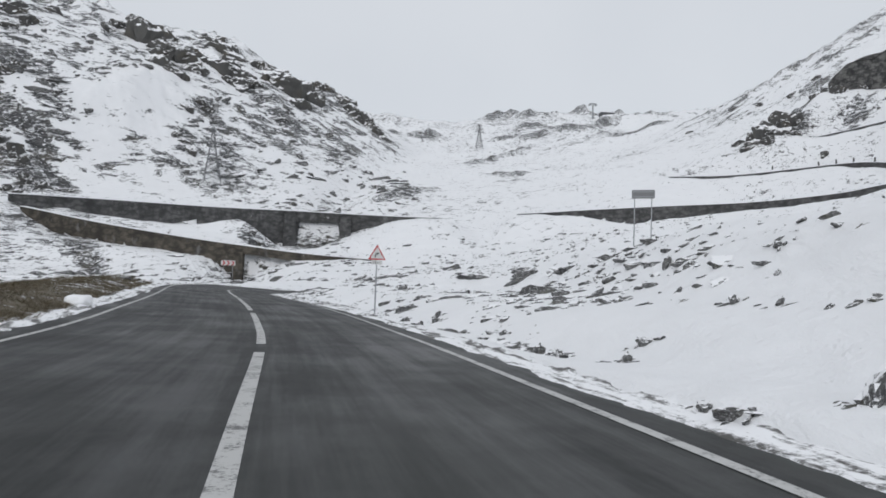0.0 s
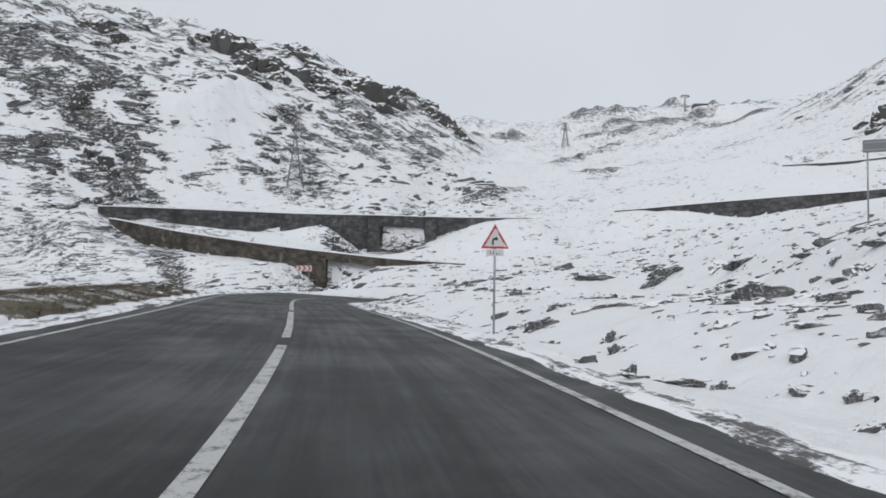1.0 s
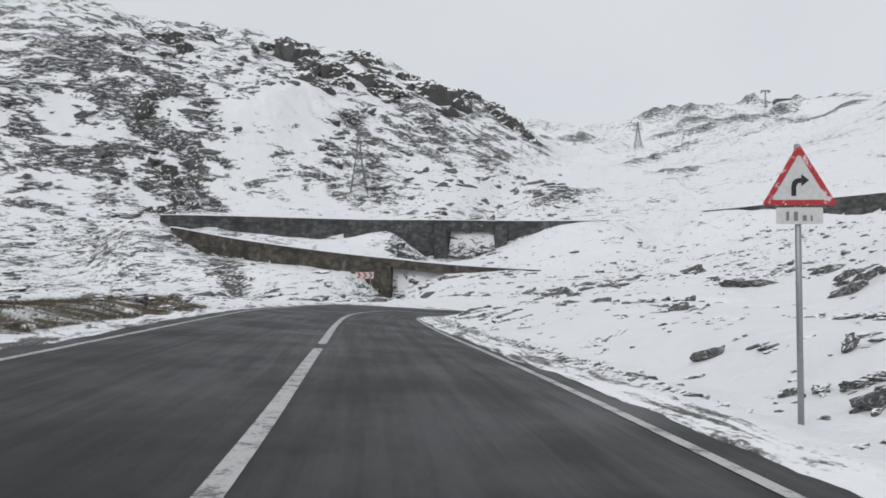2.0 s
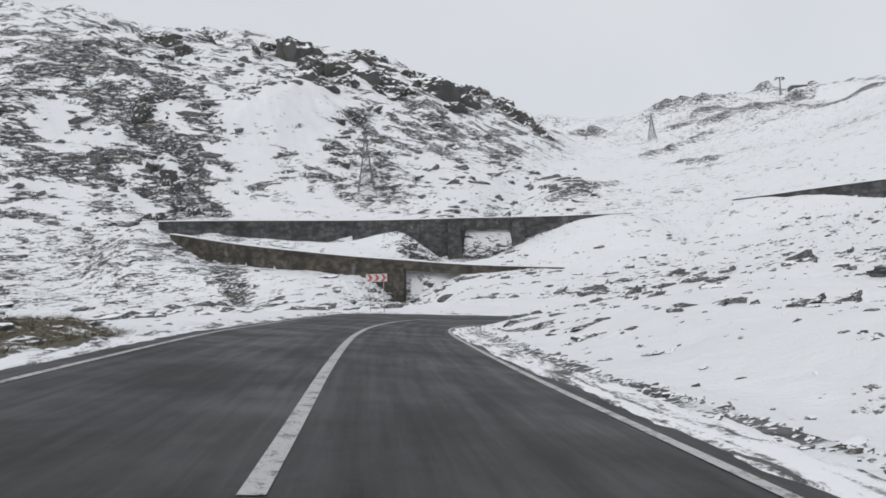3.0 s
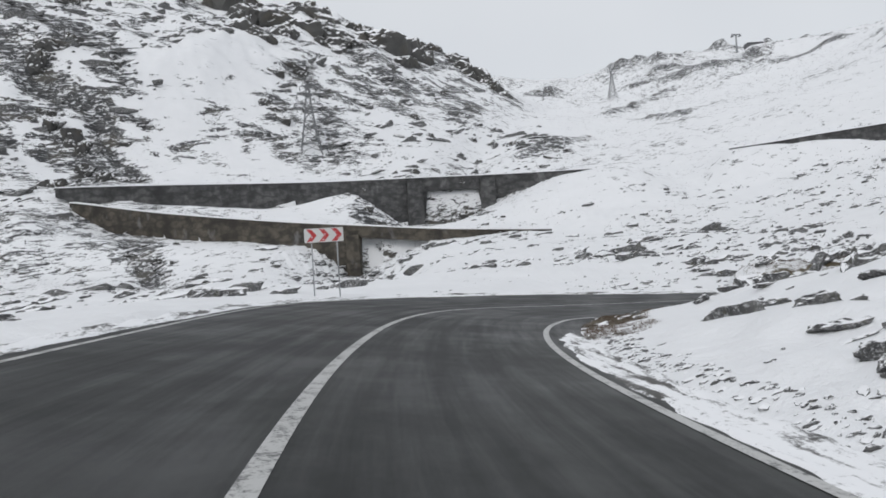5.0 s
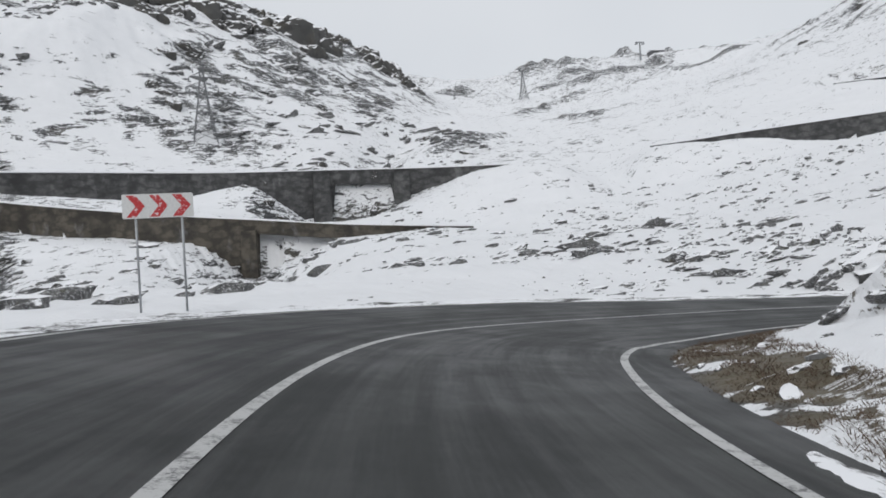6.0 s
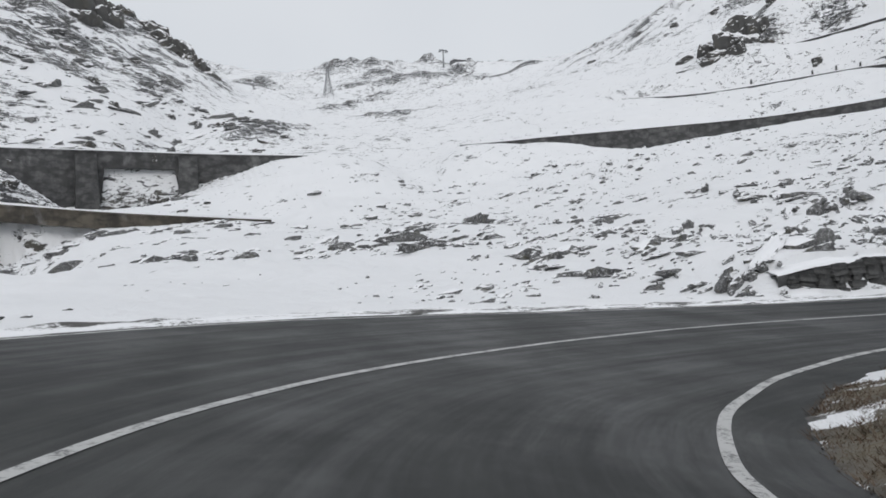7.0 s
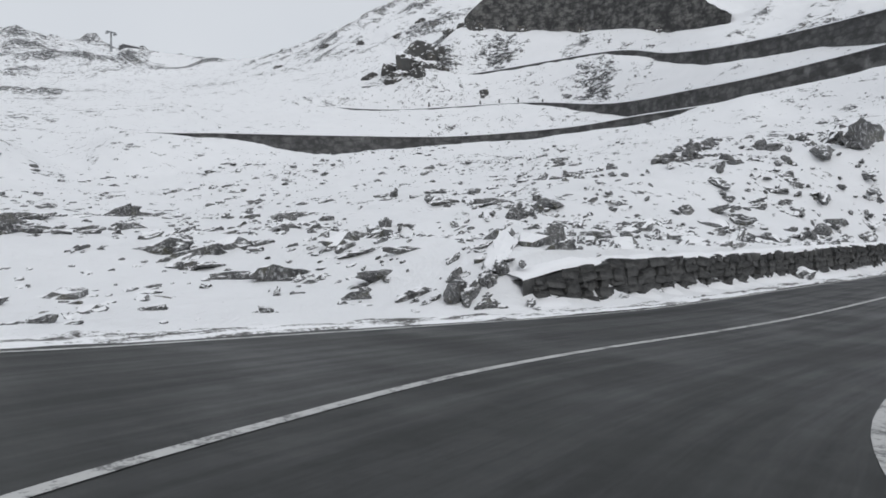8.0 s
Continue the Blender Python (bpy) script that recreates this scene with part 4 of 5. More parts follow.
def crag_rock():
    """Dark cliff rock with snow caught on its ledges."""
    n = Nodes("cliff_rock", 0.8)
    c = n.mix(n.noise(2.2, 6, 0.7), (0.035, 0.035, 0.036), (0.13, 0.128, 0.12))
    c = n.mix(n.span(n.noise(1.1, 4), 0.55, 0.7, 0, 0.5), c, (0.10, 0.085, 0.06))
    lie = n.math("ADD", n.normal_z(), n.math("MULTIPLY", n.math("SUBTRACT", n.noise(4.0, 6, 0.72), 0.5), 1.5))
    n.color(n.mix(n.span(lie, 0.40, 0.52), c, SNOW))
    n.bump(n.noise(6, 6, 0.75), 0.8, 0.5)
    return n.m


CRAG = crag_rock()
CRAGS = [crag_mesh(k + 3) for k in range(6)]
# outcrops of the mountain's crest, of its slopes and gully, and beside the upper road: x, y, half width
CREST_CRAGS = [(-131, 295, 6.9), (-130, 315, 7.3), (-116, 273, 5.5), (-114, 290, 5.8), (-127, 361, 8.2), (-115, 344, 7.7), (-103, 307, 6.8), (-97, 314, 6.1), (-112, 307, 5.0), (-103, 356, 3.8), (-92, 357, 6.8), (-83, 333, 8.1), (-79, 353, 7.6), (-85, 401, 6.2), (-74, 404, 4.1), (-58, 390, 4.6), (-50, 380, 5.7), (-40, 375, 4.4)]
SLOPE_CRAGS = [(-94, 258, 4.1), (-90, 257, 3.6), (-95, 248, 3.1), (-88, 227, 3.2), (-84, 225, 2.8), (-90, 227, 2.4), (-169, 251, 6.5), (-162, 253, 6.4), (-158, 241, 4.9), (-154, 249, 4.5), (-158, 272, 4.8), (-143, 293, 4.5), (-143, 282, 3.2), (-137, 207, 5.2), (-137, 203, 4.5), (-136, 214, 3.8), (-133, 237, 2.3)]
GULLY_CRAGS = [(-129, 194, 2.7), (-126, 193, 2.7), (-122, 193, 3.0), (-119, 193, 2.8), (-116, 189, 2.9), (-111, 189, 2.9), (-108, 190, 2.5), (-105, 193, 2.2), (-118, 181, 3.2), (-114, 182, 2.5), (-112, 199, 1.9), (-121, 210, 2.4), (-49, 222, 1.7), (-45, 229, 1.7), (-15, 236, 2.5), (-11, 246, 2.4), (-17, 225, 1.5), (-56, 262, 2.2), (-26, 266, 3.1), (-49, 250, 2.5), (-57, 241, 1.8), (-39, 266, 2.0), (-54, 311, 2.4)]
BRIDGE_CRAGS = [(-33.6, 203.2, 2.6), (-31.4, 203.6, 2.2), (-36.3, 202.6, 1.8), (-33.0, 203.8, 1.6), (-50.5, 180.5, 1.5), (-48.4, 179.6, 1.2), (-52.5, 181.5, 1.0), (-56.2, 200.6, 1.9), (-52.3, 201.7, 1.5), (-54.6, 181.7, 1.1), (-38.0, 205.7, 1.2), (-25.6, 169.2, 1.0), (-42.1, 204.9, 1.4), (-34.8, 206.2, 1.6), (-38.2, 205.7, 1.4), (-33.2, 206.5, 1.2), (-27.4, 207.1, 1.2), (-18.2, 154.6, 0.7), (-50.3, 159.8, 0.7), (-57.6, 148.1, 0.8), (-55.0, 135.7, 0.7), (-24.5, 176.3, 0.7)]
KNOLL_CRAGS = [(115.0, 242.0, 8.0), (110.5, 241.0, 5.5), (119.5, 243.0, 7.0), (106.5, 240.5, 3.4), (124.0, 241.5, 4.6), (142.0, 307.9, 3.61), (139.8, 331.0, 2.73), (119.4, 334.9, 2.69), (147.9, 292.4, 2.50), (156.7, 289.1, 2.52), (110.7, 257.9, 2.96), (113.9, 251.5, 4.17), (117.6, 240.4, 4.45), (111.1, 235.4, 3.14), (120.2, 235.8, 3.59), (125.2, 234.4, 2.80), (121.0, 218.1, 1.88), (134, 241, 3.4), (137, 237, 4.0), (139.5, 238, 4.4), (143, 234, 3.8), (147.5, 229, 4.6), (152.5, 221, 3.6), (156, 212, 4.2), (158.5, 199, 4.6), (159, 186, 3.8), (133, 246, 3.0), (136, 240, 3.6)]
OPENING_CRAGS = [(-39.2, 159.3, 0.77), (-37.7, 159.5, 0.77), (-35.0, 155.2, 0.61), (-36.9, 159.7, 0.64), (-42.5, 204.6, 1.13), (-39.8, 205.4, 1.13), (-36.4, 206.0, 0.94), (-77.8, 154.1, 1.00), (-71.4, 147.5, 1.04), (-61.5, 134.6, 0.87), (-62.9, 132.3, 0.86), (-75.8, 155.8, 0.86), (-55.1, 125.9, 0.57), (-73.6, 147.0, 0.92)]
STREAM_CRAGS = [(-90.0, 164.7, 1.22), (-80.4, 154.0, 1.27), (-75.0, 148.6, 1.20), (-69.6, 142.9, 1.13), (-60.7, 128.5, 0.85), (-77.1, 147.4, 1.05), (-67.2, 135.8, 0.79), (-80.9, 150.8, 0.93), (-78.8, 134.1, 0.97), (-90.6, 142.8, 0.77), (-87.6, 130.6, 0.85), (-48.5, 159.5, 0.89), (-46.5, 159.3, 1.03), (-44.5, 159.3, 1.02), (-42.5, 159.2, 0.87), (-50.9, 159.8, 0.90), (-40.8, 159.3, 0.73), (-47.2, 159.4, 0.89), (-45.2, 159.2, 0.88)]
CREST = [(x + dx * s, y + dy * s, s * k) for x, y, s in CREST_CRAGS for dx, dy, k in ((0, 0, 1.75), (1.2, -0.7, 1.3), (-1.0, 0.7, 1.3))]
for x, y, size in CREST + SLOPE_CRAGS + GULLY_CRAGS + BRIDGE_CRAGS + KNOLL_CRAGS + STREAM_CRAGS + OPENING_CRAGS:
    ob = new("crag", CRAGS[rng.randrange(6)])
    z = stand(x, y)
    ob.matrix_world = pose(x, y, z - 0.36 * size, rng.uniform(-12, 12), rng.uniform(-12, 12), rng.uniform(0, 360)) @ Matrix.Diagonal((size * rng.uniform(0.9, 1.3), size * rng.uniform(0.8, 1.1), size * rng.uniform(0.75, 1.1), 1))
    tagged(ob, "jagged dark rock outcrop with snow on its ledges" if size > 3 else "small dark rock outcrop breaking through the snow", "crag", "crags on the mountainside")


def snow_mound(x, y, size):
    bm = bmesh.new()
    bmesh.ops.create_icosphere(bm, subdivisions=3, radius=size)
    for v in bm.verts:
        p = v.co
        v.co = Vector((p.x * 1.3, p.y, p.z * 0.6)) * (1 + 0.25 * noise.noise(p * 1.6 / size + Vector((x, y, 0))) + 0.1 * noise.noise(p * 4 / size + Vector((y, x, 0))))
    ob = part("snow_mound", bm, PURE_SNOW, smooth_faces=True)
    ob.matrix_world = pose(x, y, stand(x, y), 0, 0, 100 + 20 * math.sin(x))
    return tagged(ob, "rounded lump of snow at the foot of the grass bank", "snow mound", "snow lumps beside the road")


for x, y, size in ((-10.9, 20.6, 0.42), (-11.7, 22.6, 0.22), (-14.8, 32.2, 0.14), (-17.2, 38.0, 0.18)):
    snow_mound(x, y, size)


def loose_stones():
    """Small stones and rock tips over the slopes, joined."""
    rng2 = random.Random(9)
    spots = scatter(1000, (1, 21, 34, 46), (0.05, 0.30), rng2, 2.0, -0.3) + scatter(480, (-4, 30, 34, 66), (0.05, 0.28), rng2, 2.0, -0.3) + scatter(520, (-16, 90, 20, 114), (0.07, 0.36), rng2, 0.9, -0.1) + scatter(800, (-4, 50, 60, 88), (0.06, 0.36), rng2, 2.0, 0.03) + scatter(200, (-4, 4, 30, 24), (0.04, 0.14), rng2, 1.2, 0.0) + scatter(160, (-34, 14, -8, 60), (0.10, 0.4), rng2, 0.7, 0.1) + scatter(2000, (-30, 93, 90, 185), (0.10, 0.8), rng2, 0.8, 0.1)
    spots += scatter(1400, (-120, 5, -28, 160), (0.2, 1.3), rng2, 1.5, -0.1) + scatter(500, (-22, 10, -2, 100), (0.05, 0.16), rng2, 0.1, -0.3)
    for _ in range(1300):
        k = int(np.searchsorted(ROAD_S, rng2.uniform(106, 146)))
        p = ROAD[k] - LEFT[k] * (HALF_RIGHT[k] + SHOULDER + rng2.gauss(0.70, 0.13))
        spots.append((p[0] + rng2.uniform(-0.2, 0.2), p[1] + rng2.uniform(-0.2, 0.2), 0.013 * 5.0 ** rng2.random()))
    ico = bmesh.new()
    bmesh.ops.create_icosphere(ico, subdivisions=2, radius=1)
    base = np.array([v.co[:] for v in ico.verts])
    tris = np.array([[v.index for v in f.verts] for f in ico.faces])
    ico.free()
    p = np.array(spots)
    z = ground_height(p[:, 0], p[:, 1])[0]
    r = np.random.default_rng(4)
    n = len(p)
    shape = base[None] * (1 + 0.16 * r.standard_normal((n, len(base), 1)))
    shape = shape * np.stack([1.2 + 0.7 * r.random(n), 0.5 + 0.4 * r.random(n), 0.34 + 0.3 * r.random(n)], 1)[:, None] * p[:, 2][:, None, None]
    turn = r.uniform(0.1, 1.2, n)
    c, s = np.cos(turn)[:, None], np.sin(turn)[:, None]
    tilt = shape[..., 0] * 0.12
    x, y = shape[..., 0] * c - shape[..., 1] * s, shape[..., 0] * s + shape[..., 1] * c
    v = np.stack([x + p[:, 0:1], y + p[:, 1:2], shape[..., 2] + tilt + z[:, None] - 0.04 * p[:, 2][:, None]], -1).reshape(-1, 3)
    f = (tris[None] + (np.arange(n) * len(base))[:, None, None]).reshape(-1, 3)
    me = bpy.data.meshes.new("loose_stones")
    me.from_pydata(v.tolist(), [], f.tolist())
    me.materials.append(BOULDER)
    return tagged(new("loose_stones", me), "small dark stones and rock tips strewn over snow", kind="stuff")


loose_stones()


def grass_blades():
    """Flattened brown-green grass left of the road and on the tip inside the bend."""
    r = np.random.default_rng(12)
    k = r.integers(int(np.searchsorted(ROAD_S, 72)), int(np.searchsorted(ROAD_S, 131)), 170000)
    away = 4.8 + 14 * r.random(170000) ** 1.2
    shift = r.uniform(-0.3, 0.3, 170000)
    bank = ROAD[k] + LEFT[k] * away[:, None] + TANGENT[k] * shift[:, None]
    x = np.r_[bank[:, 0], r.uniform(-17, -6, 150000), r.uniform(-12.6, -9.5, 30000)]
    y = np.r_[bank[:, 1], r.uniform(60, 83, 150000), r.uniform(55, 62, 30000)]
    z, bare, beyond, lat, meadow = ground_height(x, y)
    clump = fbm(x, y, 0.6, 3, 34)
    keep = (meadow > np.where(y > 53, 0.4, 0.35)) & (beyond > 0.3) & (fbm(x, y, 3.5, 3, 33) > -0.7) & (clump > np.where(y > 53, -0.35, -0.5))
    x, y, z, clump = x[keep], y[keep], z[keep], clump[keep]
    n = len(x)
    a, h = r.uniform(0, 6.283, n), np.where(y > 53, 0.4, 1.0) * r.uniform(0.05, 0.16, n) * (0.7 + np.clip(clump, 0, 1) * 1.6)
    lean = r.uniform(0.8, 2.4, n) * h
    b = r.uniform(0, 6.283, n)
    w = 0.008
    v = np.stack([np.c_[x - w * np.cos(a), y - w * np.sin(a), z - 0.02], np.c_[x + w * np.cos(a), y + w * np.sin(a), z - 0.02],
                  np.c_[x + lean * np.cos(b), y + lean * np.sin(b), z + h]], 1).reshape(-1, 3)
    v = v.reshape(-1, 3, 3)
    for name, pick, dark, pale, label in (("grass", y < 60, (0.062, 0.062, 0.032), (0.145, 0.105, 0.068), "flattened brown and green winter grass on the bank"),
                                          ("withered_grass", y >= 60, (0.05, 0.042, 0.028), (0.15, 0.095, 0.062), "withered red-brown grass and moss on the bend's tip")):
        blades = v[pick].reshape(-1, 3)
        me = bpy.data.meshes.new(name)
        me.from_pydata(blades.tolist(), [], np.arange(len(blades)).reshape(-1, 3).tolist())
        m = Nodes("winter_" + name, 0.8)
        m.color(m.mix(m.noise(0.8, 5, 0.65), dark, pale))
        me.materials.append(m.m)
        tagged(new(name, me), label, kind="stuff")


grass_blades()


# ---- signs ----
def tube(bm, a, b, r, sides=10):
    a, b = Vector(a), Vector(b)
    d = b - a
    m = Matrix.Translation((a + b) / 2) @ d.to_track_quat("Z", "Y").to_matrix().to_4x4()
    bmesh.ops.create_cone(bm, cap_ends=True, segments=sides, radius1=r, radius2=r, depth=d.length, matrix=m)


def flat_shape(points, y0, y1):
    """A plate with an outline in x and z, from y0 to y1."""
    bm = bmesh.new()
    front = [bm.verts.new((x, y0, z)) for x, z in points]
    back = [bm.verts.new((x, y1, z)) for x, z in points]
    bm.faces.new(front)
    bm.faces.new(back[::-1])
    for i in range(len(points)):
        j = (i + 1) % len(points)
        bm.faces.new((front[i], back[i], back[j], front[j]))
    bmesh.ops.recalc_face_normals(bm, faces=bm.faces)
    return bm


def rounded(points, r, steps=4):
    out = []
    n = len(points)
    for i in range(n):
        p, a, b = (Vector(points[k]) for k in (i, i - 1, (i + 1) % n))
        u, v = (a - p).normalized() * r, (b - p).normalized() * r
        for k in range(steps + 1):
            t = k / steps
            out.append(tuple(p + u * (1 - t) ** 2 + v * t**2))
    return out


def warning_sign(x, y, z, turn):
    sign = tagged(new("warning_sign"), "red-bordered triangular bend warning sign on a thin steel pole", "road sign")
    sign.matrix_world = pose(x, y, z, 0, 0.5, turn)
    bm = bmesh.new()
    tube(bm, (0, 0.05, -0.6), (0, 0.05, 2.95), 0.032)
    part("pole", bm, STEEL, sign, smooth_faces=True)
    s, base = 0.78, 2.28
    h = s * 0.866

    def tri(k):
        c = base + h / 3
        return rounded([(-s / 2 * k, c - h / 3 * k), (s / 2 * k, c - h / 3 * k), (0, c + 2 * h / 3 * k)], 0.05 * k)
    plate = part("plate", flat_shape(tri(1), 0.0, 0.012), RED, sign, "red painted triangular plate")
    part("field", flat_shape(tri(0.74), -0.004, -0.0005), SIGN_WHITE, plate, "white field inside the red border")
    c = base + 0.10
    bend = [(-0.085, 0.0), (-0.035, 0.0), (-0.035, 0.10), (-0.02, 0.135), (0.02, 0.145), (0.02, 0.105), (0.10, 0.17), (0.02, 0.235), (0.02, 0.195), (-0.04, 0.185), (-0.075, 0.15), (-0.085, 0.10)]
    part("symbol", flat_shape([(a, c + b) for a, b in bend], -0.008, -0.0045), BLACK, plate, "black arrow bending to one side")
    extra = part("distance_plate", flat_shape(rounded([(-0.24, 2.075), (0.24, 2.075), (0.24, 2.255), (-0.24, 2.255)], 0.02), 0.0, 0.010), SIGN_WHITE, sign, "small white plate with an unreadable line")
    for a, b, lo, hi in ((-0.14, -0.11, 2.11, 2.21), (-0.06, -0.02, 2.11, 2.21), (0.03, 0.07, 2.11, 2.17), (0.11, 0.13, 2.11, 2.17)):
        part("mark", flat_shape([(a, lo), (b, lo), (b, hi), (a, hi)], -0.004, -0.0005), GREY_PRINT, extra)
    bm = bmesh.new()
    for zz in (2.4, 2.62, 2.16):
        bmesh.ops.create_cube(bm, size=1, matrix=Matrix.Translation((0, 0.045, zz)) @ Matrix.Diagonal((0.11, 0.07, 0.03, 1)))
    part("clamp", bm, STEEL, sign)
    return sign


def chevron_sign(x, y, z, turn):
    sign = tagged(new("chevron_sign"), "white board with three red chevrons on two steel posts", "road sign")
    sign.matrix_world = pose(x, y, z, 0, 0, turn)
    for a in (-0.52, 0.52):
        bm = bmesh.new()
        tube(bm, (a, 0.05, -0.8), (a, 0.05, 2.45), 0.028)
        part("post", bm, STEEL, sign, smooth_faces=True)
    board = part("board", flat_shape(rounded([(-0.8, 1.92), (0.8, 1.92), (0.8, 2.50), (-0.8, 2.50)], 0.04), 0.0, 0.014), SIGN_WHITE, sign, "white reflective board")
    for a in (-0.55, -0.035, 0.48):
        shape = [(a - 0.16, 1.95), (a + 0.05, 1.95), (a + 0.26, 2.21), (a + 0.05, 2.47), (a - 0.16, 2.47), (a + 0.05, 2.21)]
        part("chevron", flat_shape(shape, -0.005, -0.0005), RED, board, "red arrow stripe")
    return sign


def rear_sign(x, y, z, turn):
    """A rectangular sign seen from behind."""
    sign = tagged(new("information_sign"), "grey rectangular sign on two thin steel posts", "road sign")
    sign.matrix_world = pose(x, y, z, 0, 0, turn)
    for a in (-0.46, 0.46):
        bm = bmesh.new()
        tube(bm, (a, 0, -0.8), (a, 0, 2.15), 0.03)
        part("post", bm, STEEL, sign, smooth_faces=True)
    board = part("board", flat_shape(rounded([(-0.62, 1.9), (0.62, 1.9), (0.62, 2.38), (-0.62, 2.38)], 0.05), -0.045, -0.032), plain("bare_aluminium", (0.2, 0.205, 0.21), 0.5, 0.5), sign, "dull grey metal plate")
    for zz in (2.0, 2.28):
        part("rail", flat_shape([(-0.58, zz - 0.02), (0.58, zz - 0.02), (0.58, zz + 0.02), (-0.58, zz + 0.02)], -0.06, -0.046), STEEL, board)
    return sign


warning_sign(-2.9, 30.0, -1.98, 6)
chevron_sign(-25.1, 80.4, -2.27, 16)
rear_sign(11.15, 38.4, 2.35, -18)


# ---- pylons, mast and hut ----
def pylon(x, y, z, height, turn, label):
    thing = tagged(new("power_pylon"), label, "pylon", "power pylons on the slopes")
    thing.matrix_world = pose(x, y, z, 0, 0, turn)
    half = lambda u: height * (0.13 * (1 - u) ** 1.4 + 0.018)
    for sx, sy in ((1, 1), (1, -1), (-1, 1), (-1, -1)):
        bm = bmesh.new()
        for i in range(8):
            u, v = i / 8, (i + 1) / 8
            tube(bm, (sx * half(u), sy * half(u), u * height - (0.8 if i == 0 else 0)), (sx * half(v), sy * half(v), v * height), 0.12, 6)
        part("leg", bm, DARK_STEEL, thing)
    for face in range(4):
        bm = bmesh.new()
        for i in range(8):
            u, v = i / 8, (i + 1) / 8
            a, b = half(u), half(v)
            ends = (((-a, -a), (b, -b)), ((a, -a), (-b, -b)), ((-b, -b), (b, -b)))
            for n, (p, q) in enumerate(ends):
                c, s = (1, 0, -1, 0)[face], (0, 1, 0, -1)[face]
                spin = lambda t: (t[0] * c - t[1] * s, t[0] * s + t[1] * c)
                tube(bm, (*spin(p), (v if n == 2 else u) * height), (*spin(q), v * height), 0.065, 5)
        part("bracing", bm, DARK_STEEL, thing)
    for u, reach in ((0.72, 0.2), (0.85, 0.16), (0.97, 0.11)):
        for sgn in (-1, 1):
            bm = bmesh.new()
            tip = (sgn * reach * height, 0, u * height)
            for yy in (-1, 1):
                tube(bm, (sgn * half(u), yy * half(u), u * height), tip, 0.06, 5)
                tube(bm, (sgn * half(u), yy * half(u), (u + 0.06) * height), tip, 0.05, 5)
            arm = part("crossarm", bm, DARK_STEEL, thing)
            bm = bmesh.new()
            for i in range(5):
                bmesh.ops.create_cone(bm, cap_ends=True, segments=8, radius1=0.16, radius2=0.10, depth=0.12, matrix=Matrix.Translation((tip[0], 0, tip[2] - 0.25 - 0.2 * i)))
            tube(bm, tip, (tip[0], 0, tip[2] - 1.2), 0.03, 6)
            part("insulator", bm, BLACK, arm)
    return thing


pylon(-74.7, 219.0, stand(-74.7, 219.0), 17.5, 25, "dark steel lattice pylon on the mountain's lower slope")
pylon(21.7, 449.0, stand(21.7, 449.0), 15.5, 10, "distant dark steel lattice pylon in the valley")


def lift_mast(x, y):
    z = stand(x, y)
    thing = tagged(new("lift_mast"), "grey T-shaped lift mast on the far ridge", "mast")
    thing.matrix_world = pose(x, y, z, 0, 0, 12)
    bm = bmesh.new()
    bmesh.ops.create_cone(bm, cap_ends=True, segments=14, radius1=0.8, radius2=0.5, depth=14, matrix=Matrix.Translation((0, 0, 6)))
    part("shaft", bm, STEEL, thing, smooth_faces=True)
    bm = bmesh.new()
    bmesh.ops.create_cube(bm, size=1, matrix=Matrix.Translation((0, 0, 13.4)) @ Matrix.Diagonal((6.6, 1.0, 0.9, 1)))
    bmesh.ops.bevel(bm, geom=bm.edges[:], offset=0.15, segments=2, affect="EDGES")
    part("crossbeam", bm, STEEL, thing)
    for a in (-2.7, 2.7):
        bm = bmesh.new()
        bmesh.ops.create_cube(bm, size=1, matrix=Matrix.Translation((a, 0, 12.3)) @ Matrix.Diagonal((1.2, 3.4, 0.8, 1)))
        part("sheave_train", bm, STEEL, thing)


def ridge_hut(x, y):
    z = stand(x, y)
    hut = tagged(new("station_hut"), "dark flat-roofed lift station on the far ridge", "building")
    hut.matrix_world = pose(x, y, z - 0.5, 0, 0, 8)
    wall = plain("dark_cladding", (0.11, 0.11, 0.115), 0.7, 0, 2)
    bm = bmesh.new()
    bmesh.ops.create_cube(bm, size=1, matrix=Matrix.Translation((0, 0, 3)) @ Matrix.Diagonal((11, 7, 7, 1)))
    part("wall", bm, wall, hut)
    bm = bmesh.new()
    bmesh.ops.create_cube(bm, size=1, matrix=Matrix.Translation((0, 0, 6.8)) @ Matrix.Diagonal((12, 8, 0.5, 1)))
    part("roof", bm, PURE_SNOW, hut, "snow-covered flat roof")
    for a in (-3.2, 0, 3.2):
        bm = bmesh.new()
        bmesh.ops.create_cube(bm, size=1, matrix=Matrix.Translation((a, -3.52, 4)) @ Matrix.Diagonal((1.6, 0.1, 1.4, 1)))
        part("window", bm, BLACK, hut)


def marker_stone(x, y, rng):
    """A squared stone post with a worn, chamfered head."""
    bm = bmesh.new()
    bmesh.ops.create_cube(bm, size=1, matrix=Matrix.Translation((0, 0, 0.5)) @ Matrix.Diagonal((0.5, 0.5, 1.9, 1)))
    for v in bm.verts:
        if v.co.z > 1:
            v.co.x, v.co.y = v.co.x * 0.72, v.co.y * 0.72
    bmesh.ops.bevel(bm, geom=bm.edges[:], offset=0.07, segments=2, affect="EDGES")
    post = part("marker_stone", bm, WALL_STONE)
    post.matrix_world = pose(x, y, stand(x, y), rng.uniform(-4, 4), rng.uniform(-4, 4), rng.uniform(0, 90))
    return tagged(post, "dark squared stone post standing in the snow", "marker post", "stone posts along the high road")


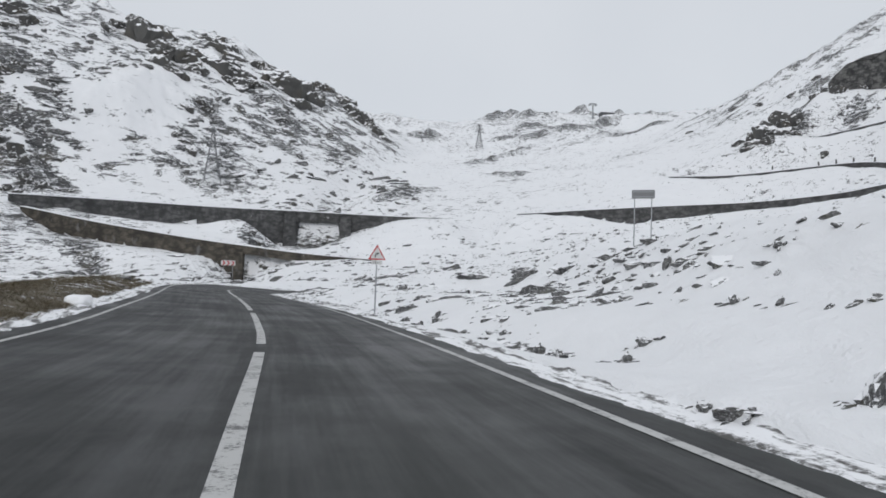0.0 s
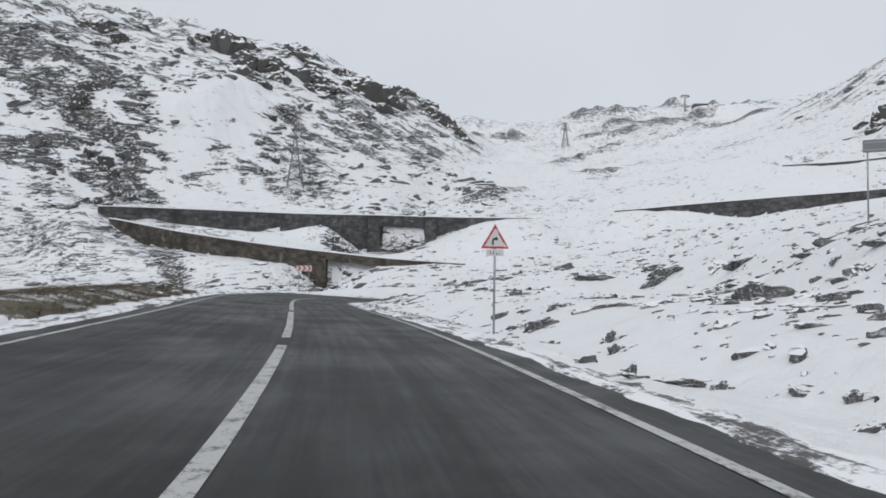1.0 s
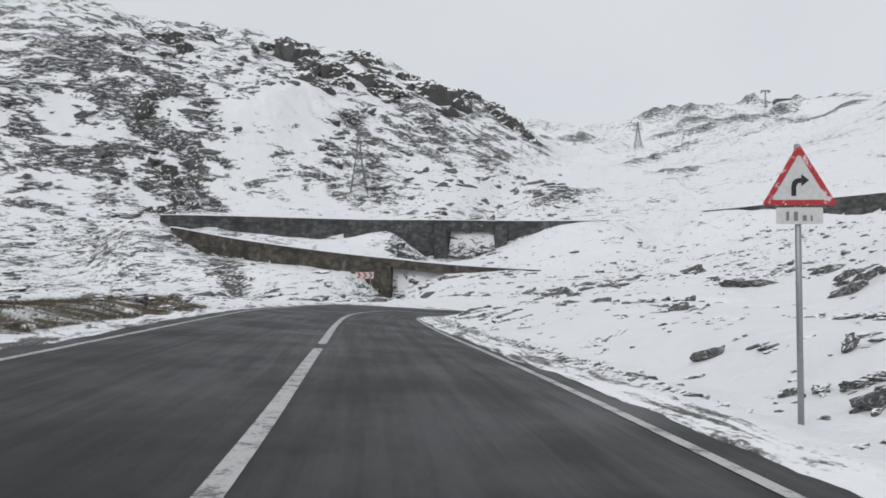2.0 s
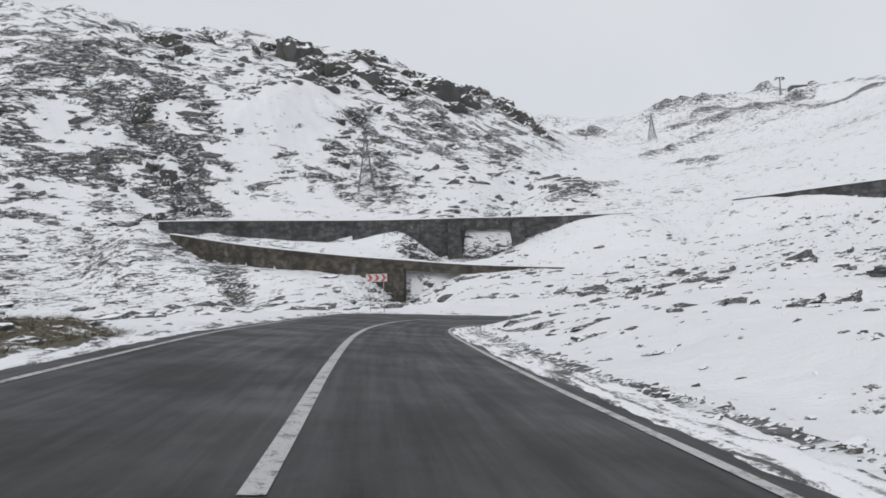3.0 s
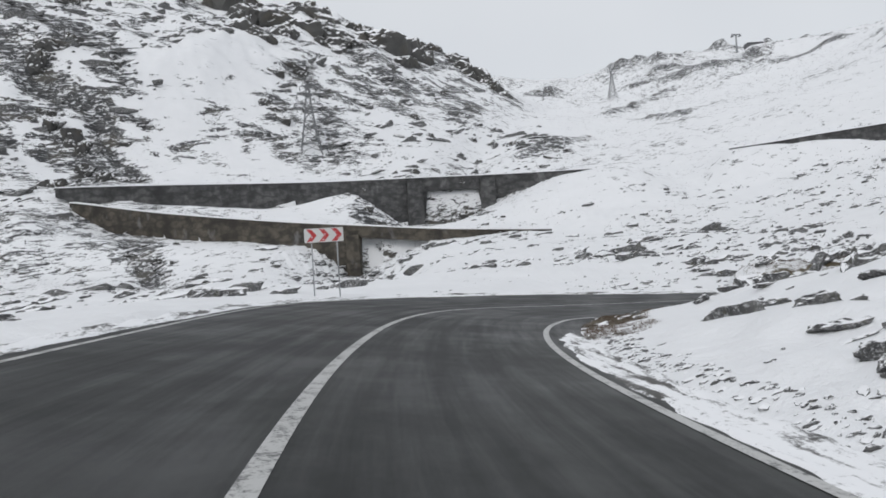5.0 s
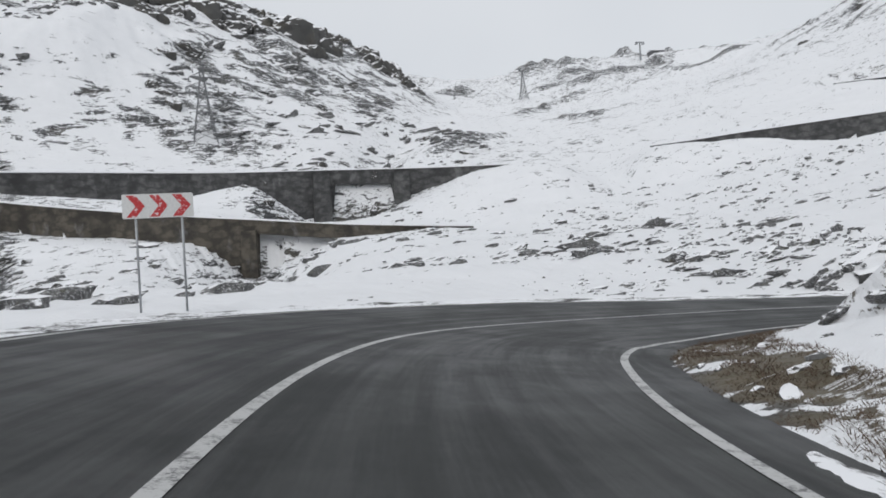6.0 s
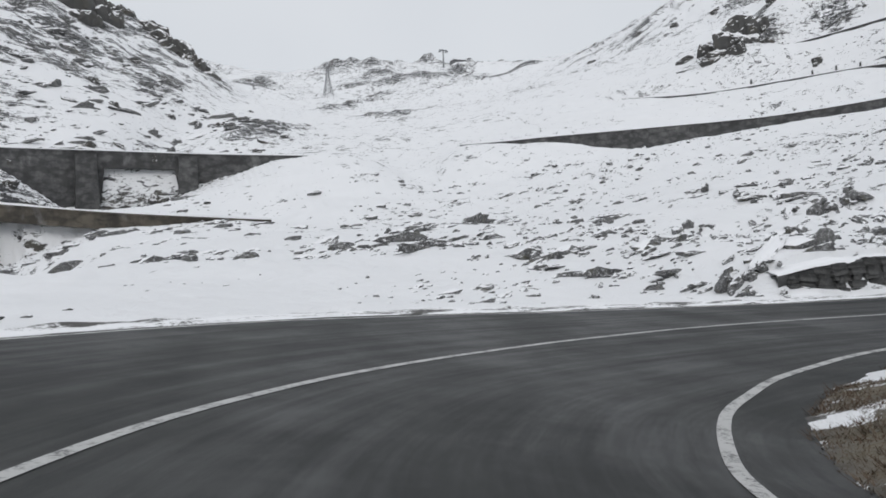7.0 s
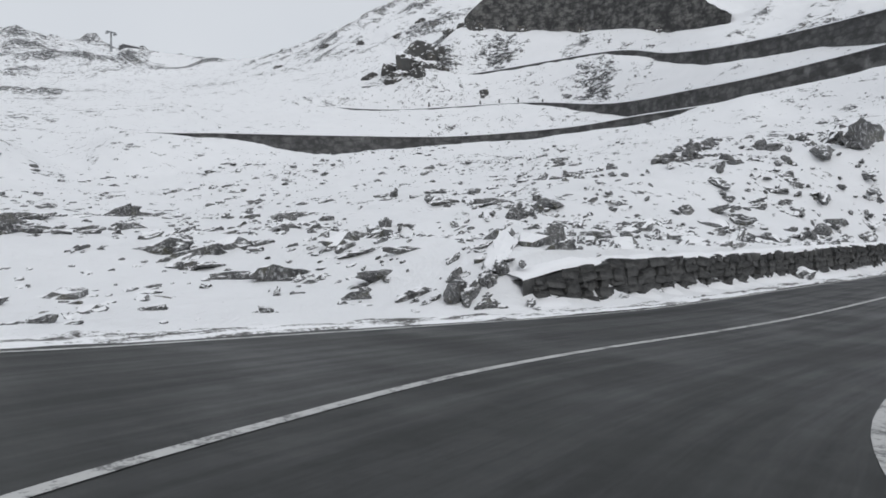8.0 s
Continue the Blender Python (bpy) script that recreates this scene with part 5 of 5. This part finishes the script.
for x, y in ((108.7, 227.3), (118.4, 216.8), (121.7, 212.8), (124.5, 208.5), (126.8, 201.8)):
    marker_stone(x, y, rng)
lift_mast(125, 585)
ridge_hut(137, 586)


# ---- dry stone wall beside the road beyond the bend ----
def roadside_wall():
    """A rough stone wall at the foot of the slope, stone by stone."""
    wall = tagged(new("roadside_stone_wall"), "low rough dark stone wall along the road's edge", kind="structure")
    rng3 = random.Random(21)
    shapes = []
    for k in range(10):
        bm = bmesh.new()
        bmesh.ops.create_cube(bm, size=1)
        bmesh.ops.subdivide_edges(bm, edges=bm.edges[:], cuts=2, use_grid_fill=True)
        off = Vector((k * 7.3, k * 2.9, 1.1))
        for v in bm.verts:
            p = v.co
            round_off = 0.10 * max(0, p.length - 0.56) / 0.3
            v.co = p * (1 - round_off) + Vector((0.07 * noise.noise(p * 1.7 + off), 0.16 * noise.noise(p * 1.3 + off * 2), 0.09 * noise.noise(p * 1.9 - off)))
        me = bpy.data.meshes.new("stone")
        bm.to_mesh(me)
        bm.free()
        me.materials.append(BOULDER_FACE)
        shapes.append(me)
    s0, s1 = 178.6, 212.0
    at = lambda s: int(np.searchsorted(ROAD_S, s))
    high = lambda s: float(1.12 * (0.66 + 0.34 * smooth(s, 178.3, 181.6)) * (1 + 0.2 * smooth(s, 184, 205)))
    singles = 0
    rest_v, rest_f = [], []
    for course in range(5):
        s = s0 + rng3.uniform(0, 0.25)
        while s < s1:
            length = rng3.uniform(0.22, 0.75)
            k = at(s + length / 2)
            tall = high(s) / 5
            off = HALF_LEFT[k] + SHOULDER + 1.25 + 0.03 * course + rng3.uniform(-0.05, 0.05)
            p = ROAD[k] + LEFT[k] * off
            base = ROAD_Z[k] + ROAD_FALL[k] * off - 0.06
            m = pose(p[0], p[1], base + tall * (course + 0.5 + rng3.uniform(-0.18, 0.18)), rng3.uniform(-8, 8), rng3.uniform(-9, 9), math.degrees(math.atan2(TANGENT[k, 1], TANGENT[k, 0])) + rng3.uniform(-6, 6)) \
                @ Matrix.Diagonal((length * 1.0, rng3.uniform(0.38, 0.5), tall * rng3.uniform(0.9, 1.3), 1))
            me = shapes[rng3.randrange(10)]
            if singles < 300:
                ob = new("stone", me)
                ob.parent = wall
                ob.matrix_world = m
                singles += 1
            else:
                n = len(rest_v)
                rest_v += [m @ v.co for v in me.vertices]
                rest_f += [[i + n for i in q.vertices] for q in me.polygons]
            s += length
    if rest_v:
        mesh_object("far_stones", rest_v, rest_f, BOULDER_FACE, parent=wall)["kind"] = "stuff"
    k = np.arange(at(s0), at(s1))
    tops = np.array([high(s) for s in ROAD_S[k]])

    def run(name, rows, material):
        v = []
        for o, z, wob in rows:
            off = HALF_LEFT[k] + SHOULDER + o + 0.10 * wob * fbm(ROAD_S[k], np.full(len(k), o), 1.3, 3, 3)
            v.append(np.c_[ROAD[k] + LEFT[k] * off[:, None], ROAD_Z[k] + ROAD_FALL[k] * off + z * tops - 0.06 + 0.06 * wob * fbm(ROAD_S[k], np.full(len(k), o + 5), 0.9, 3, 4)])
        cap = new(name, fast_mesh(name, np.stack(v, 1).reshape(-1, 3), grid_faces(len(k), len(rows)), material))
        cap.parent = wall

    run("core", [(1.2, -0.1, 0), (1.22, 0.9, 0), (1.9, 0.92, 0)], BOULDER_FACE)
    run("snow_cap", [(1.24, 0.93, 1.6), (1.28, 1.0, 2.2), (1.38, 1.05, 2.2), (1.7, 1.10, 1.6), (2.4, 1.02, 1), (3.0, 0.8, 0)], PURE_SNOW)
    run("snow_foot", [(0.3, -0.1, 0), (0.55, 0.06, 1), (0.85, 0.16, 2.0), (1.06, 0.22, 3.5), (1.25, 0.2, 0)], PURE_SNOW)


BOULDER_FACE = masonry("dark_field_stone", (0.028, 0.029, 0.03), (0.105, 0.104, 0.10))
roadside_wall()
